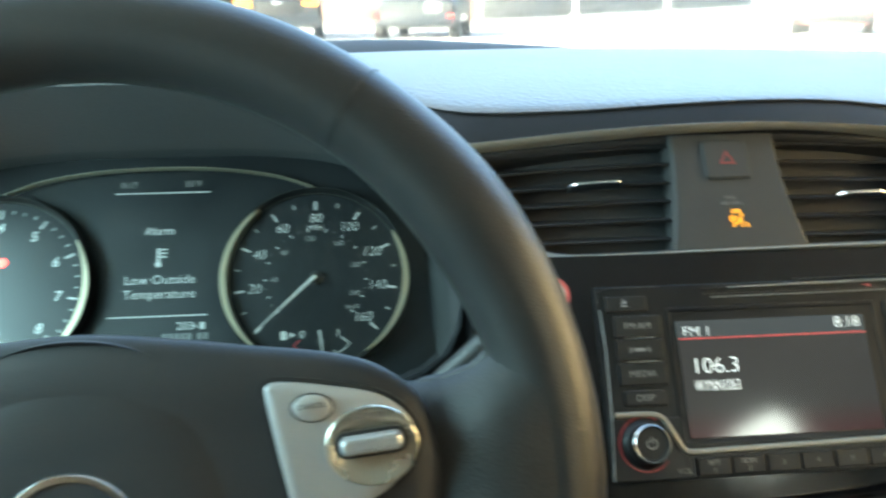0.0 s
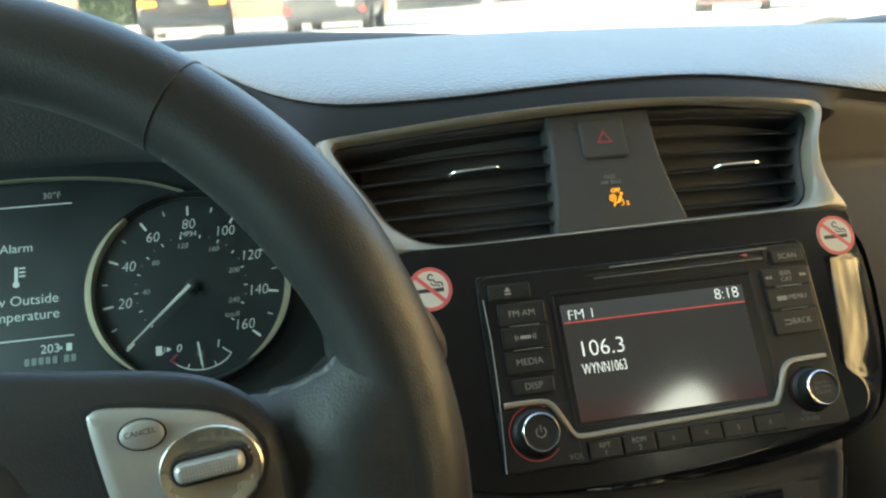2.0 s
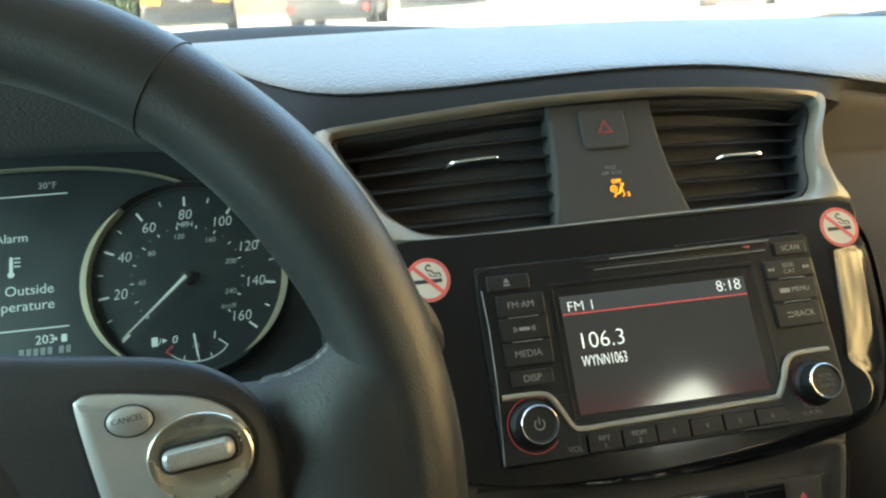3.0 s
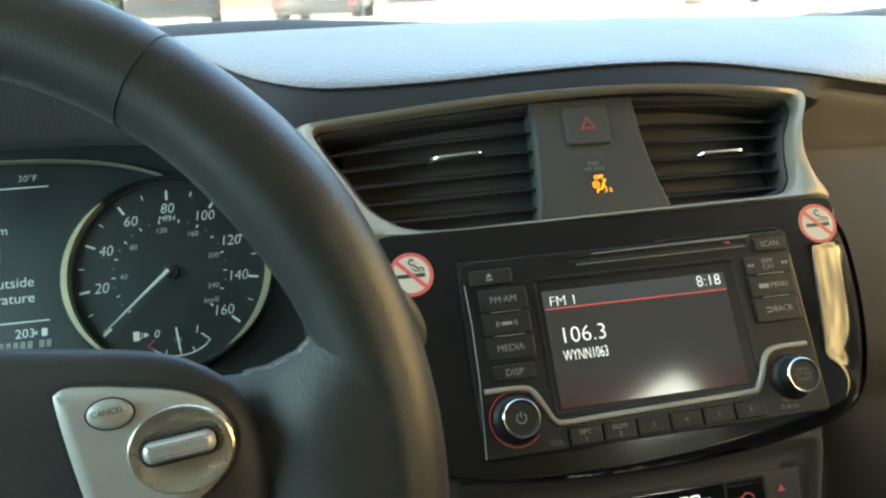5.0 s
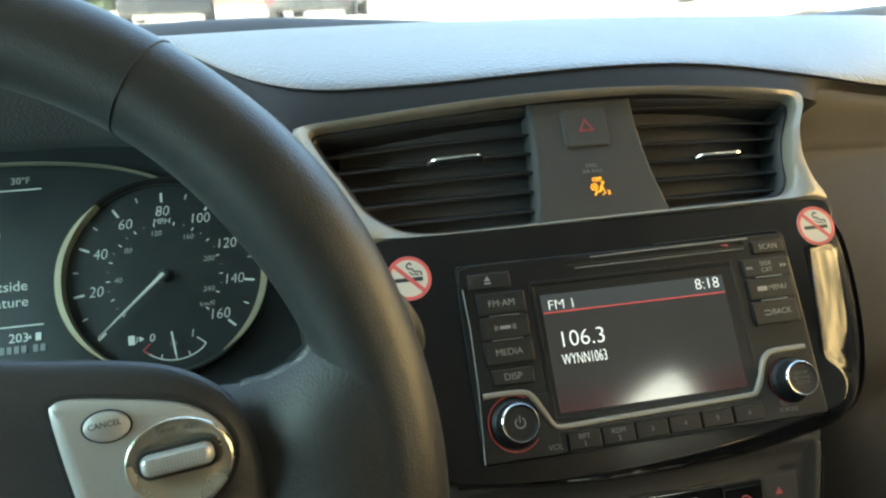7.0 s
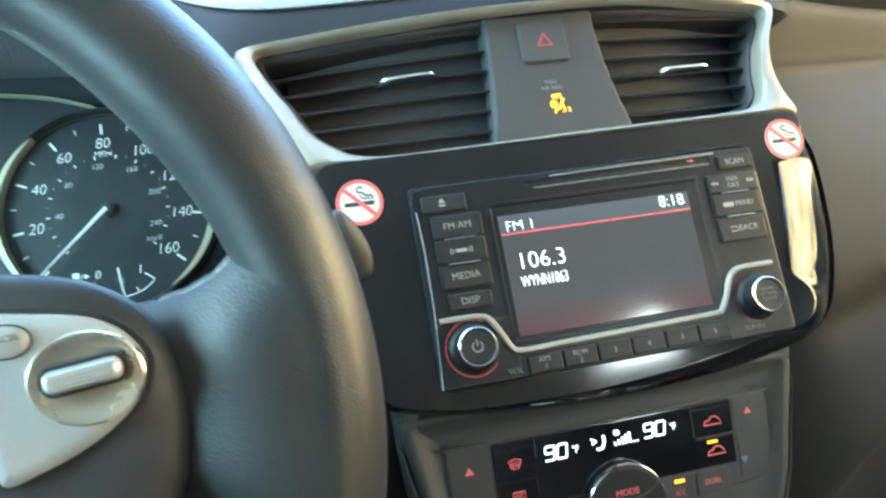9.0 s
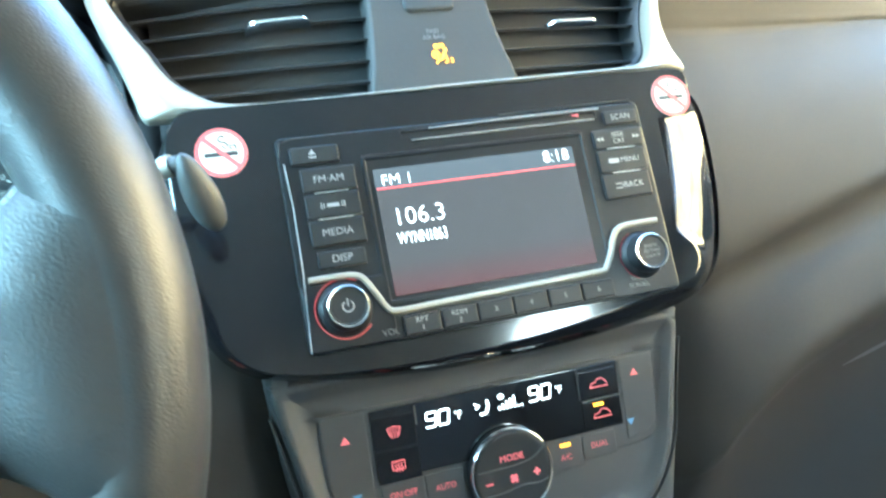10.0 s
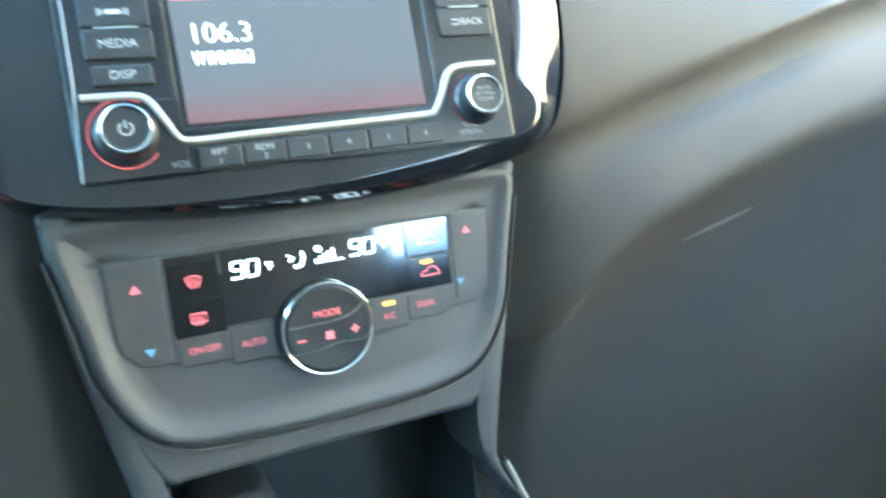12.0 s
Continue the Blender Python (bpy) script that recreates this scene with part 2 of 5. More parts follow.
def oval(cx, cz, rx, rz, n=32):
    return [(cx + rx * math.cos(2 * math.pi * k / n), cz + rz * math.sin(2 * math.pi * k / n)) for k in range(n)]


def spline(pts, n=6, closed=True):
    """A smooth curve through points of any dimension."""
    out, count = [], len(pts)
    for i in range(count if closed else count - 1):
        p = [Vector(pts[(i + k) % count] if closed else pts[min(max(i + k, 0), count - 1)]) for k in (-1, 0, 1, 2)]
        for k in range(n):
            t = k / n
            out.append(tuple(0.5 * (2 * p[1] + (p[2] - p[0]) * t + (2 * p[0] - 5 * p[1] + 4 * p[2] - p[3]) * t * t + (3 * p[1] - p[0] - 3 * p[2] + p[3]) * t ** 3)))
    if not closed:
        out.append(tuple(pts[-1]))
    return out


def mirrored(half):
    """A closed outline from its right half, top to bottom."""
    return half + [(-x, z) for x, z in reversed(half) if abs(x) > 1e-6]


def inset(outline, d):
    n, out = len(outline), []
    area = sum(outline[i][0] * outline[(i + 1) % n][1] - outline[(i + 1) % n][0] * outline[i][1] for i in range(n))
    s = 1 if area > 0 else -1
    for i in range(n):
        a, b, c = (Vector(outline[(i + k) % n]) for k in (-1, 0, 1))
        e, f = (b - a), (c - b)
        e = e.normalized() if e.length > 1e-9 else f.normalized()
        f = f.normalized() if f.length > 1e-9 else e
        nrm = Vector((-(e.y + f.y), e.x + f.x))
        nrm = nrm.normalized() if nrm.length > 1e-6 else Vector((-e.y, e.x))
        k = 1 / max(0.5, nrm.dot(Vector((-e.y, e.x))))
        out.append(tuple(b + nrm * d * s * k))
    return out


def dome(outline, levels, depth=None, bm=None, cap=True, keep=None):
    """A raised piece: loops of the outline drawn in by millimetres at depths in millimetres, the last one capped. depth(x, z) adds a bend; keep(x, z) says how much of the drawing in is kept."""
    bm = bm or bmesh.new()
    loops = []
    levels = list(levels)
    if cap and len(outline) > 4:
        levels.append((levels[-1][0] + 0.06, levels[-1][1]))
    for d, y in levels:
        line = inset(outline, d) if d else outline
        if keep:
            line = [(a + (x - a) * keep(a, b), b + (z - b) * keep(a, b)) for (a, b), (x, z) in zip(outline, line)]
        loops.append([bm.verts.new((x * MM, (y + (depth(x, z) if depth else 0)) * MM, z * MM)) for x, z in line])
    for a, b in zip(loops, loops[1:]):
        for i in range(len(a)):
            bm.faces.new((a[i - 1], a[i], b[i], b[i - 1]))
    if cap:
        face = bm.faces.new(loops[-1])
        if len(loops[-1]) > 4:
            bmesh.ops.triangulate(bm, faces=[face])
    return bm


def ribbon(path, width, levels, closed=False, bm=None):
    """A raised strip along a flat path."""
    left, right = [], []
    n = len(path)
    for i in range(n):
        a, c = Vector(path[max(i - 1, 0)]), Vector(path[min(i + 1, n - 1)])
        d = (c - a).normalized()
        wd = width[i] if isinstance(width, (list, tuple)) else width
        left.append((path[i][0] - d.y * wd / 2, path[i][1] + d.x * wd / 2))
        right.append((path[i][0] + d.y * wd / 2, path[i][1] - d.x * wd / 2))
    bm = bm or bmesh.new()
    rows = []
    for k in range(n):
        row = []
        lv = list(levels)
        for d, y in lv:
            t = d / max(1e-6, (Vector(left[k]) - Vector(right[k])).length)
            row.append((left[k][0] + (right[k][0] - left[k][0]) * t, y, left[k][1] + (right[k][1] - left[k][1]) * t))
        for d, y in reversed(lv):
            t = 1 - d / max(1e-6, (Vector(left[k]) - Vector(right[k])).length)
            row.append((left[k][0] + (right[k][0] - left[k][0]) * t, y, left[k][1] + (right[k][1] - left[k][1]) * t))
        rows.append([bm.verts.new(Vector(p) * MM) for p in row])
    for a, b in zip(rows, rows[1:]):
        for i in range(len(a) - 1):
            bm.faces.new((a[i], a[i + 1], b[i + 1], b[i]))
    bm.faces.new(rows[0])
    bm.faces.new(rows[-1])
    return bm


def lathe(profile, cx=0, cz=0, n=40, bm=None, sx=1, sz=1, cap=True):
    """A turned piece about the depth axis, from (radius, depth) pairs in millimetres."""
    bm = bm or bmesh.new()
    loops = [[bm.verts.new(((cx + r * sx * math.cos(2 * math.pi * k / n)) * MM, y * MM, (cz + r * sz * math.sin(2 * math.pi * k / n)) * MM)) for k in range(n)] for r, y in profile]
    for a, b in zip(loops, loops[1:]):
        for i in range(n):
            bm.faces.new((a[i - 1], a[i], b[i], b[i - 1]))
    if cap:
        bm.faces.new(loops[-1])
    return bm


def loft(rows, bm=None):
    bm = bm or bmesh.new()
    grid = [[bm.verts.new(p) for p in row] for row in rows]
    for a, b in zip(grid, grid[1:]):
        for i in range(len(a) - 1):
            bm.faces.new((a[i], a[i + 1], b[i + 1], b[i]))
    return bm


def tube(path, radius, n=12, bm=None, closed=False, flat=1.0):
    """A swept round bar, radius a number or one per point, in metres."""
    bm = bm or bmesh.new()
    rows, count = [], len(path)
    for i in range(count):
        p = Vector(path[i])
        a, c = (path[i - 1], path[(i + 1) % count]) if closed else (path[max(i - 1, 0)], path[min(i + 1, count - 1)])
        d = (Vector(c) - Vector(a)).normalized()
        s = d.cross(Vector((0, 1, 0)))
        s = s.normalized() if s.length > 1e-4 else Vector((1, 0, 0))
        u = s.cross(d)
        r = radius[i] if isinstance(radius, (list, tuple)) else radius
        rows.append([bm.verts.new(p + s * r * math.cos(2 * math.pi * k / n) + u * r * flat * math.sin(2 * math.pi * k / n)) for k in range(n)])
    pairs = list(zip(rows, rows[1:])) + ([(rows[-1], rows[0])] if closed else [])
    for a, b in pairs:
        for i in range(n):
            bm.faces.new((a[i - 1], a[i], b[i], b[i - 1]))
    if not closed:
        bm.faces.new(rows[0])
        bm.faces.new(rows[-1])
    return bm


def box(x0, y0, z0, x1, y1, z1, bevel=0.0, bm=None):
    bm = bm or bmesh.new()
    made = bmesh.ops.create_cube(bm, size=1.0)["verts"]
    for v in made:
        v.co = ((x0 + x1) / 2 + v.co.x * (x1 - x0), (y0 + y1) / 2 + v.co.y * (y1 - y0), (z0 + z1) / 2 + v.co.z * (z1 - z0))
    if bevel:
        edges = {e for v in made for e in v.link_edges}
        bmesh.ops.bevel(bm, geom=list(edges), offset=bevel, segments=2, profile=0.7, affect="EDGES")
    return bm


def segments(name, text, x, z, wide, high, material, parent, y, label=""):
    """Slanted seven-segment digits, as on a liquid crystal display."""
    paths = {"9": [(0.05, 0), (0.9, 0), (1, 0.06), (1, 0.94), (0.9, 1), (0.1, 1), (0, 0.94), (0, 0.58), (0.1, 0.5), (0.9, 0.5)],
             "0": [(0.5, 0), (0.9, 0), (1, 0.06), (1, 0.94), (0.9, 1), (0.1, 1), (0, 0.94), (0, 0.06), (0.1, 0), (0.49, 0)]}
    for i, ch in enumerate(text):
        path = [(x + (i * 1.32 + u) * wide + 0.14 * v * high, z + (v - 0.5) * high) for u, v in paths[ch]]
        part(name, ribbon(path, 0.95, [(0, y + 0.1), (0.05, y)]), material, parent, label, smooth=0)


def words(name, text, x, z, size, material, parent, y=-0.3, turn=0.0, squeeze=1.0, shear=0.0, weight=0.0, label="", align="CENTER"):
    """Lettering on a face: size is the height of the capitals in millimetres."""
    cu = bpy.data.curves.new(name, "FONT")
    cu.body, cu.align_x, cu.align_y, cu.size, cu.shear, cu.offset = text, align, "CENTER", size / 0.7 * MM, shear, weight * MM
    cu.extrude, cu.resolution_u = 0.00006, 3
    tmp = new(name + "_curve", cu)
    bpy.context.view_layer.update()
    me = bpy.data.meshes.new_from_object(tmp.evaluated_get(bpy.context.evaluated_depsgraph_get()))
    bpy.data.objects.remove(tmp)
    bpy.data.curves.remove(cu)
    me.transform(Matrix.Translation((x * MM, y * MM, z * MM)) @ Matrix.Rotation(radians(-turn), 4, "Y") @ Matrix.Diagonal((squeeze, 1, 1, 1)) @ Matrix.Rotation(radians(90), 4, "X"))
    me.materials.clear()
    me.materials.append(material)
    ob = new(name, me)
    ob.parent = parent
    if label:
        ob["label"] = label
    return ob

# ---- ground and cabin ----
bm = bmesh.new()
for x, y in ((-1500, -1500), (1500, -1500), (1500, 1500), (-1500, 1500)):
    bm.verts.new((x, y, 0))
bm.faces.new(bm.verts)
tagged(part("ground", bm, ASPHALT, smooth=0), "car park ground made pale to burn out in low sun", "ground", kind="structure")


def wall_panel(name, bm, material, label):
    return tagged(part(name, bm, material), label, "car interior", kind="structure")


bm = box(-0.80, -1.95, 1.39, 0.80, 0.04, 1.42, 0.01)
wall_panel("ceiling", bm, HEADLINER, "pale grey cloth headliner under the car roof")
# Unseen glowing triangle, added to give the radio screen its bright glint.
GLINT_GLOW = mat("glint_glow", (0.8, 0.8, 0.78), 0.4, vary=0, emit=(1, 0.98, 0.95), power=1.3)
for outline in ([(445, -700), (530, -835), (375, -835)],):
    lamp = thing("glint_panel", pose(0, 0, 1.39, -90), "unseen glowing triangle added for the glint on the screen", "ceiling lamp")
    part("glint_frame", dome(spline([(x, z) for x, z in outline], 3), [(-14, 0), (-13, 6), (-4, 9)], cap=False), HEADLINER, lamp)
    part("lens", dome(spline([(x, z) for x, z in outline], 3), [(-4, 2), (0, 8), (4, 10)]), GLINT_GLOW, lamp, "glowing white triangle")
bm = box(-0.74, -1.9, 0.30, 0.74, 1.0, 0.33)
wall_panel("floor", bm, CARPET, "dark carpeted car floor")
for name, s in (("wall_east", 1), ("wall_west", -1)):
    # The unseen west wall is closed to the roof to keep the sun out.
    top = [(0.95, 0.95), (0.3, 0.94), (-1.9, 0.93)] if s > 0 else [(0.95, 0.95), (0.03, 1.40), (-1.9, 1.40)]
    side = [(-1.9, 0.33), (0.95, 0.33)] + top + [(-1.9, 0.33)]
    bm = loft([[(s * x, y, z) for y, z in side] for x in (0.73, 0.78)])
    for x in (0.73, 0.78):
        bm.faces.new([bm.verts.new((s * x, y, z)) for y, z in side[:-1]])
    wall_panel(name, bm, DOOR_TRIM, "plain dark side wall of the cabin")
    bm = box(s * 0.70, -1.0, 0.93, s * 0.725, -0.46, 1.385, 0.01)
    wall_panel("trim", bm, HEADLINER, "pale door pillar trim between side windows")
    bm = tube([(s * 0.70, 0.0, 1.37), (s * 0.745, 0.35, 1.24), (s * 0.82, 0.85, 1.0)], 0.045, 10)
    wall_panel("trim", bm, HEADLINER, "pale windscreen pillar trim")
# Unseen sill, sloped to trim the bright reflection in the climate display.
bm = loft([[(x, -1.0, 0.92), (x, -1.9, 0.92), (x, -1.9, 1.27), (x, -1.0, 1.035), (x, -1.0, 0.92)] for x in (0.715, 0.735)])
for x in (0.715, 0.735):
    bm.faces.new([bm.verts.new((x, y, z)) for y, z in ((-1.0, 0.92), (-1.9, 0.92), (-1.9, 1.27), (-1.0, 1.035))])
wall_panel("trim", bm, DOOR_TRIM, "unseen dark sill added to bound the window's reflection")
# Pane set before the closed wall, to go with the driver's side fill.
pane = part("wall_pane", box(-0.727, -0.60, 0.97, -0.722, 0.22, 1.30), GLASS, smooth=0)
tagged(pane, "unseen glass pane added before the closed driver's side wall", "window", kind="structure")
# Closed rear wall, added to keep daylight off the wheel and dashboard.
bm = box(-0.73, -1.95, 0.33, 0.73, -1.9, 1.39, 0.02)
wall_panel("wall_south", bm, DOOR_TRIM, "unseen plain wall added to shut out light behind the cabin")
bm = loft([[(x, 0.97 + (0.02 - 0.97) * k / 8 - 0.10 * (x / 0.7) ** 2 * (1 - k / 8), 0.965 + (1.375 - 0.965) * k / 8) for x in [-0.77 + 0.11 * i for i in range(15)]] for k in range(9)])
bmesh.ops.solidify(bm, geom=bm.faces[:], thickness=0.005)
pane = part("window_1", bm, GLASS)
pane.visible_shadow = False
tagged(pane, "clear raked windscreen glass", "windscreen", kind="structure")

# ---- dashboard ----
dashboard = thing("dashboard", Matrix.Identity(4), "dark grained vinyl dashboard with a grey top pad", "dashboard")
FRONT_X = (-0.303, -0.280, -0.259, -0.232, -0.2085, -0.182, -0.16, -0.0885, -0.046, 0.015, 0.076, 0.121, 0.19, 0.25, 0.5, 0.74)
FRONT_Y = (0.42, 0.395, 0.350, 0.278, 0.223, 0.168, 0.145, 0.13, 0.13, 0.13, 0.138, 0.144, 0.153, 0.165, 0.20, 0.26)
FRONT_Z = (1.0225, 1.020, 1.016, 1.010, 1.0065, 1.0055, 1.005, 1.0080, 1.0105, 1.0130, 1.0115, 1.0065, 0.9955, 0.984, 0.951, 0.92)
CREST_X = (-0.30, -0.185, -0.043, 0.077, 0.19, 0.32, 0.43, 0.74)
CREST_Z = (1.0235, 1.0255, 1.0265, 1.0255, 1.0235, 1.019, 1.016, 0.995)


def front_edge(x):
    return float(np.interp(x, FRONT_X, FRONT_Y)), float(np.interp(x, FRONT_X, FRONT_Z))


def smoothed(fn, x, r=0.02):
    return [sum(v) / 5 for v in zip(*(fn(x + r * k) for k in (-1, -0.5, 0, 0.5, 1)))]


rows = []
for i in range(75):
    x = -0.30 + 1.04 * i / 74
    yf, zf = smoothed(front_edge, x)
    zc = float(np.interp(x, CREST_X, CREST_Z))
    row = [(x, yf + 0.016, zf - 0.004), (x, yf + 0.005, zf - 0.0028), (x, yf + 0.001, zf - 0.0012), (x, yf, zf)]
    for k in range(1, 21):
        u = (k / 20) ** 1.5
        row.append((x, yf + max(0.02, 0.40 - yf) * u, zf + (zc - zf) * math.sin(u * math.pi / 2) ** 0.62))
    row += [(x, 0.47, zc - 0.003), (x, 0.54, zc - 0.013)]
    rows.append(row)
part("top_pad", loft(rows), VINYL_PAD, dashboard, "grained grey vinyl top pad", smooth=35)

# dark strip by the windscreen foot, higher before the driver to fit the camera's view
rows = []
for i in range(41):
    x = -0.62 + 1.38 * i / 40
    z = float(np.interp(x, (-0.6, -0.363, -0.25, -0.175, 0.005, 0.09, 0.2, 0.5, 0.6, 0.7), (1.015, 1.025, 1.028, 1.0275, 1.017, 1.009, 1.0, 1.0, 1.008, 1.014)))
    rows.append([(x, 0.50, z - 0.06), (x, 0.56, z - 0.012), (x, 0.585, z - 0.002), (x, 0.60, z), (x, 0.64, z - 0.002), (x, 0.70, z - 0.03), (x, 0.97, z - 0.08)])
# Black runs on to the glass to keep bright reflections off the windscreen.
part("defroster_strip", loft(rows), VENT_BLACK, dashboard, "matt black strip at the windscreen foot")

# centre body behind the vents and the radio
rows = []
for i in range(23):
    x = -0.150 + 0.30 * i / 22
    yf, zf = smoothed(front_edge, x)
    row = [(x, yf + 0.030, zf - 0.008), (x, yf + 0.012, zf - 0.010)]
    edge = 34 * min(1, (abs(x) / 0.172) ** 2.2)
    for y, z in ((26 + edge, 186), (28 + edge, 170), (26, 100), (26, 20), (30, -36), (60, -44)):
        row.append(tuple(STACK @ Vector((x * (1 if z > 90 else 0.93 if z > 0 else 0.72), y * MM, z * MM))))
    rows.append(row)
part("centre_panel", loft(rows), DASH_DARK, dashboard, smooth=50)

# smooth dark brow that runs under the whole pad edge, down to the vent surround
rows = []
for i in range(90):
    x = -0.300 + 1.04 * i / 89
    yf, zf = smoothed(front_edge, x)
    depth = 5 + 24 * (min(abs(x), 0.178) / 0.172) ** 2.2
    vent = STACK @ Vector((x, (depth + 4) * MM, 0.184))
    mid = min(1.0, max(0.0, (0.207 - x) / 0.032)) * min(1.0, max(0.0, (x + 0.215) / 0.03))
    inner = -0.007 if x < 0 else 0.007
    y1, z1 = yf + inner + (vent.y - yf - inner) * mid, zf - 0.024 + (vent.z - zf + 0.024) * mid
    row = [(x, yf + 0.030, zf - 0.003), (x, yf + 0.004, zf - 0.0012), (x, yf + 0.0005, zf - 0.0022)]
    for k in range(1, 7):
        u = k / 6
        row.append((x, yf + 0.0005 + (y1 - yf - 0.0005) * u, zf - 0.0022 + (z1 - zf + 0.0022) * u + 0.0012 * math.sin(u * math.pi)))
    row.append((x, y1 + 0.010, z1 - 0.012))
    rows.append(row)
part("brow", loft(rows), BROW, dashboard, "smooth dark brow under the pad", smooth=60)

# passenger side
rows = []
for i in range(46):
    x = 0.125 + 0.615 * i / 45
    yf, zf = smoothed(front_edge, x)
    zc = 0.80 + 0.27 * (x - 0.172) - 0.12 * max(0, x - 0.4)
    zl = zc - float(np.interp(x, (0.12, 0.161, 0.187, 0.227, 0.294, 0.368, 0.464, 0.74), (0.125, 0.105, 0.076, 0.057, 0.055, 0.054, 0.06, 0.07)))
    tuck = 0.03 * min(1, max(0, (0.16 - x) / 0.035))
    out = (yf - 0.15) * 0.6
    h = zf - 0.008 - zc
    d = zc - zl
    pts = [(yf + 0.012, zf - 0.006), (yf + 0.001, zf - 0.009), (yf - 0.004, zf - 0.016), (yf - 0.006, zc + 0.84 * h), (yf - 0.008, zc + 0.77 * h), (yf - 0.013, zc + 0.71 * h), (0.094 + out, zc + 0.50 * h), (0.064 + out, zc + 0.30 * h),
           (0.046 + out, zc + 0.14 * h), (0.042 + out, zc + 0.010), (0.0432 + out, zc), (0.042 + out, zc - 0.009), (0.037 + out, zc - 0.018),
           (0.024 + out, zc - 0.45 * d), (0.010 + out, zc - 0.75 * d), (0.002 + out, zl), (0.003 + out, zl - 0.015), (0.010 + out, zl - 0.04), (0.014 + out, zl - 0.12), (0.005, 0.50), (-0.02, 0.335)]
    rows.append([(x, y + tuck, z) for y, z in spline(pts, 3, closed=False)])
part("passenger_panel", loft(rows), PANEL, dashboard, "wide plain grey plastic passenger panel with a crease", smooth=60)
# Thin pale streak laid on the passenger panel.
streak = []
for i in range(11, 17):
    line = sorted((z, y) for x, y, z in rows[i] if z > 0.6)
    zs, ys = [p[0] for p in line], [p[1] for p in line]
    zm = 0.722 + 0.0025 * (i - 11)
    w = 0.0025 * math.sin(math.pi * (i - 10.6) / 6)
    streak.append([(rows[i][0][0], float(np.interp(z, zs, ys)) - 0.0006, z) for z in (zm - w, zm, zm + w)])
part("streak_mark", loft(streak), PALE_STREAK, dashboard, "faint pale streak")

# between the vents and the instruments, and on along the foot of the top pad
rows = []
for i in range(26):
    x = -0.125 - 0.183 * i / 25
    yf, zf = smoothed(front_edge, x)
    tuck = 0.03 * min(1, max(0, (0.16 + x) / 0.035))
    far = max(0.0, yf - 0.15)
    pts = [(yf + 0.030, zf - 0.003), (yf + 0.003, zf - 0.0045), (yf - 0.002, zf - 0.02), (0.145 + far, 0.965), (0.122 + far, 0.935), (0.095 + far, 0.905), (0.078 + far, 0.87), (0.062 + far, 0.84), (0.05 + far, 0.80), (0.04 + far, 0.76)]
    rows.append([(x, y + tuck, z) for y, z in spline(pts, 3, closed=False)])
part("instrument_side_panel", loft(rows), DASH_DARK, dashboard, smooth=60)

# driver's knee panel
PROFILE = spline([(0.14, 0.845), (0.10, 0.843), (0.062, 0.836), (0.040, 0.815), (0.018, 0.772), (0.002, 0.70), (0.0, 0.6), (0.06, 0.34)], 4, closed=False)
rows = [[(-0.74 + 0.65 * i / 12, y + 0.02 * max(0, i - 11), z) for y, z in PROFILE] for i in range(13)]
part("knee_panel", loft(rows), PANEL, dashboard, smooth=60)

# hood over the instruments
CX = -0.361
def hood_arch(hw, base, top, y, back=0.17, n=28):
    row = []
    for a in (math.pi * k / n for k in range(n + 1)):
        u = math.sin(a)
        row.append((CX + hw * math.copysign(abs(math.cos(a)) ** 0.55, math.cos(a)), y + (back - y) * (1 - u) ** 1.2, base + (top - base) * abs(u) ** 0.6))
    return row


rows = [hood_arch(0.160, 0.86, 0.950, 0.22, 0.22), hood_arch(0.172, 0.86, 0.985, 0.16), hood_arch(0.174, 0.86, 1.020, 0.105), hood_arch(0.175, 0.86, 1.034, 0.080), hood_arch(0.177, 0.86, 1.040, 0.080),
        hood_arch(0.179, 0.86, 1.042, 0.095, 0.175), hood_arch(0.165, 0.86, 1.036, 0.17, 0.20), hood_arch(0.12, 0.86, 1.025, 0.28, 0.30), hood_arch(0.08, 0.86, 1.013, 0.40, 0.40)]
part("instrument_hood", loft(rows), VINYL, dashboard, "dark hood over the instruments", smooth=60)

# ---- vents ----
def bend(x, z):
    return 5 + 24 * (abs(x) / 172) ** 2.2 * min(1.2, max(0, (z - 95) / 90))


OUTER = [(0, 188.8), (30, 188.4), (50, 188), (90, 187.4), (135, 187.4), (155, 187.2), (162.5, 184.5), (161, 177), (153.5, 166), (147.5, 155), (143.5, 142), (142.6, 131), (144, 120), (148, 108), (140, 104.6), (100, 104.2), (50, 103.8),
         (0, 103.4), (-50, 103), (-91, 102.9), (-128, 103.3), (-150, 103.8), (-156.5, 106), (-160, 119), (-163.3, 131), (-167, 143.5), (-171.7, 156.5), (-175, 168), (-178, 180), (-176.5, 185.3), (-171.8, 187.4), (-130, 186.6), (-60, 187.8)]
INNER = [(0, 183.8), (30, 184), (49, 184), (89, 183.3), (133, 182), (146, 181.4), (150.5, 178.5), (148.5, 171.5), (141.5, 160.5), (135.8, 152), (130.8, 139), (128.8, 131), (127, 122), (121, 114), (112, 110), (95, 108.4), (50, 107.8),
         (0, 107.2), (-50, 106.4), (-90, 105.9), (-108, 106.6), (-120, 109.2), (-127, 112.3), (-139.2, 121.8), (-146, 132), (-150.6, 141.8), (-157, 153.5), (-162.3, 165), (-166.3, 175.5), (-165.5, 179.8), (-160.5, 182), (-131, 181.8), (-60, 183)]
vents = thing("air_vent_panel", STACK, "pair of dashboard air vents in a satin silver surround", "air vents")
outer, inner = spline(OUTER, 4), spline(INNER, 4)
bm = bmesh.new()
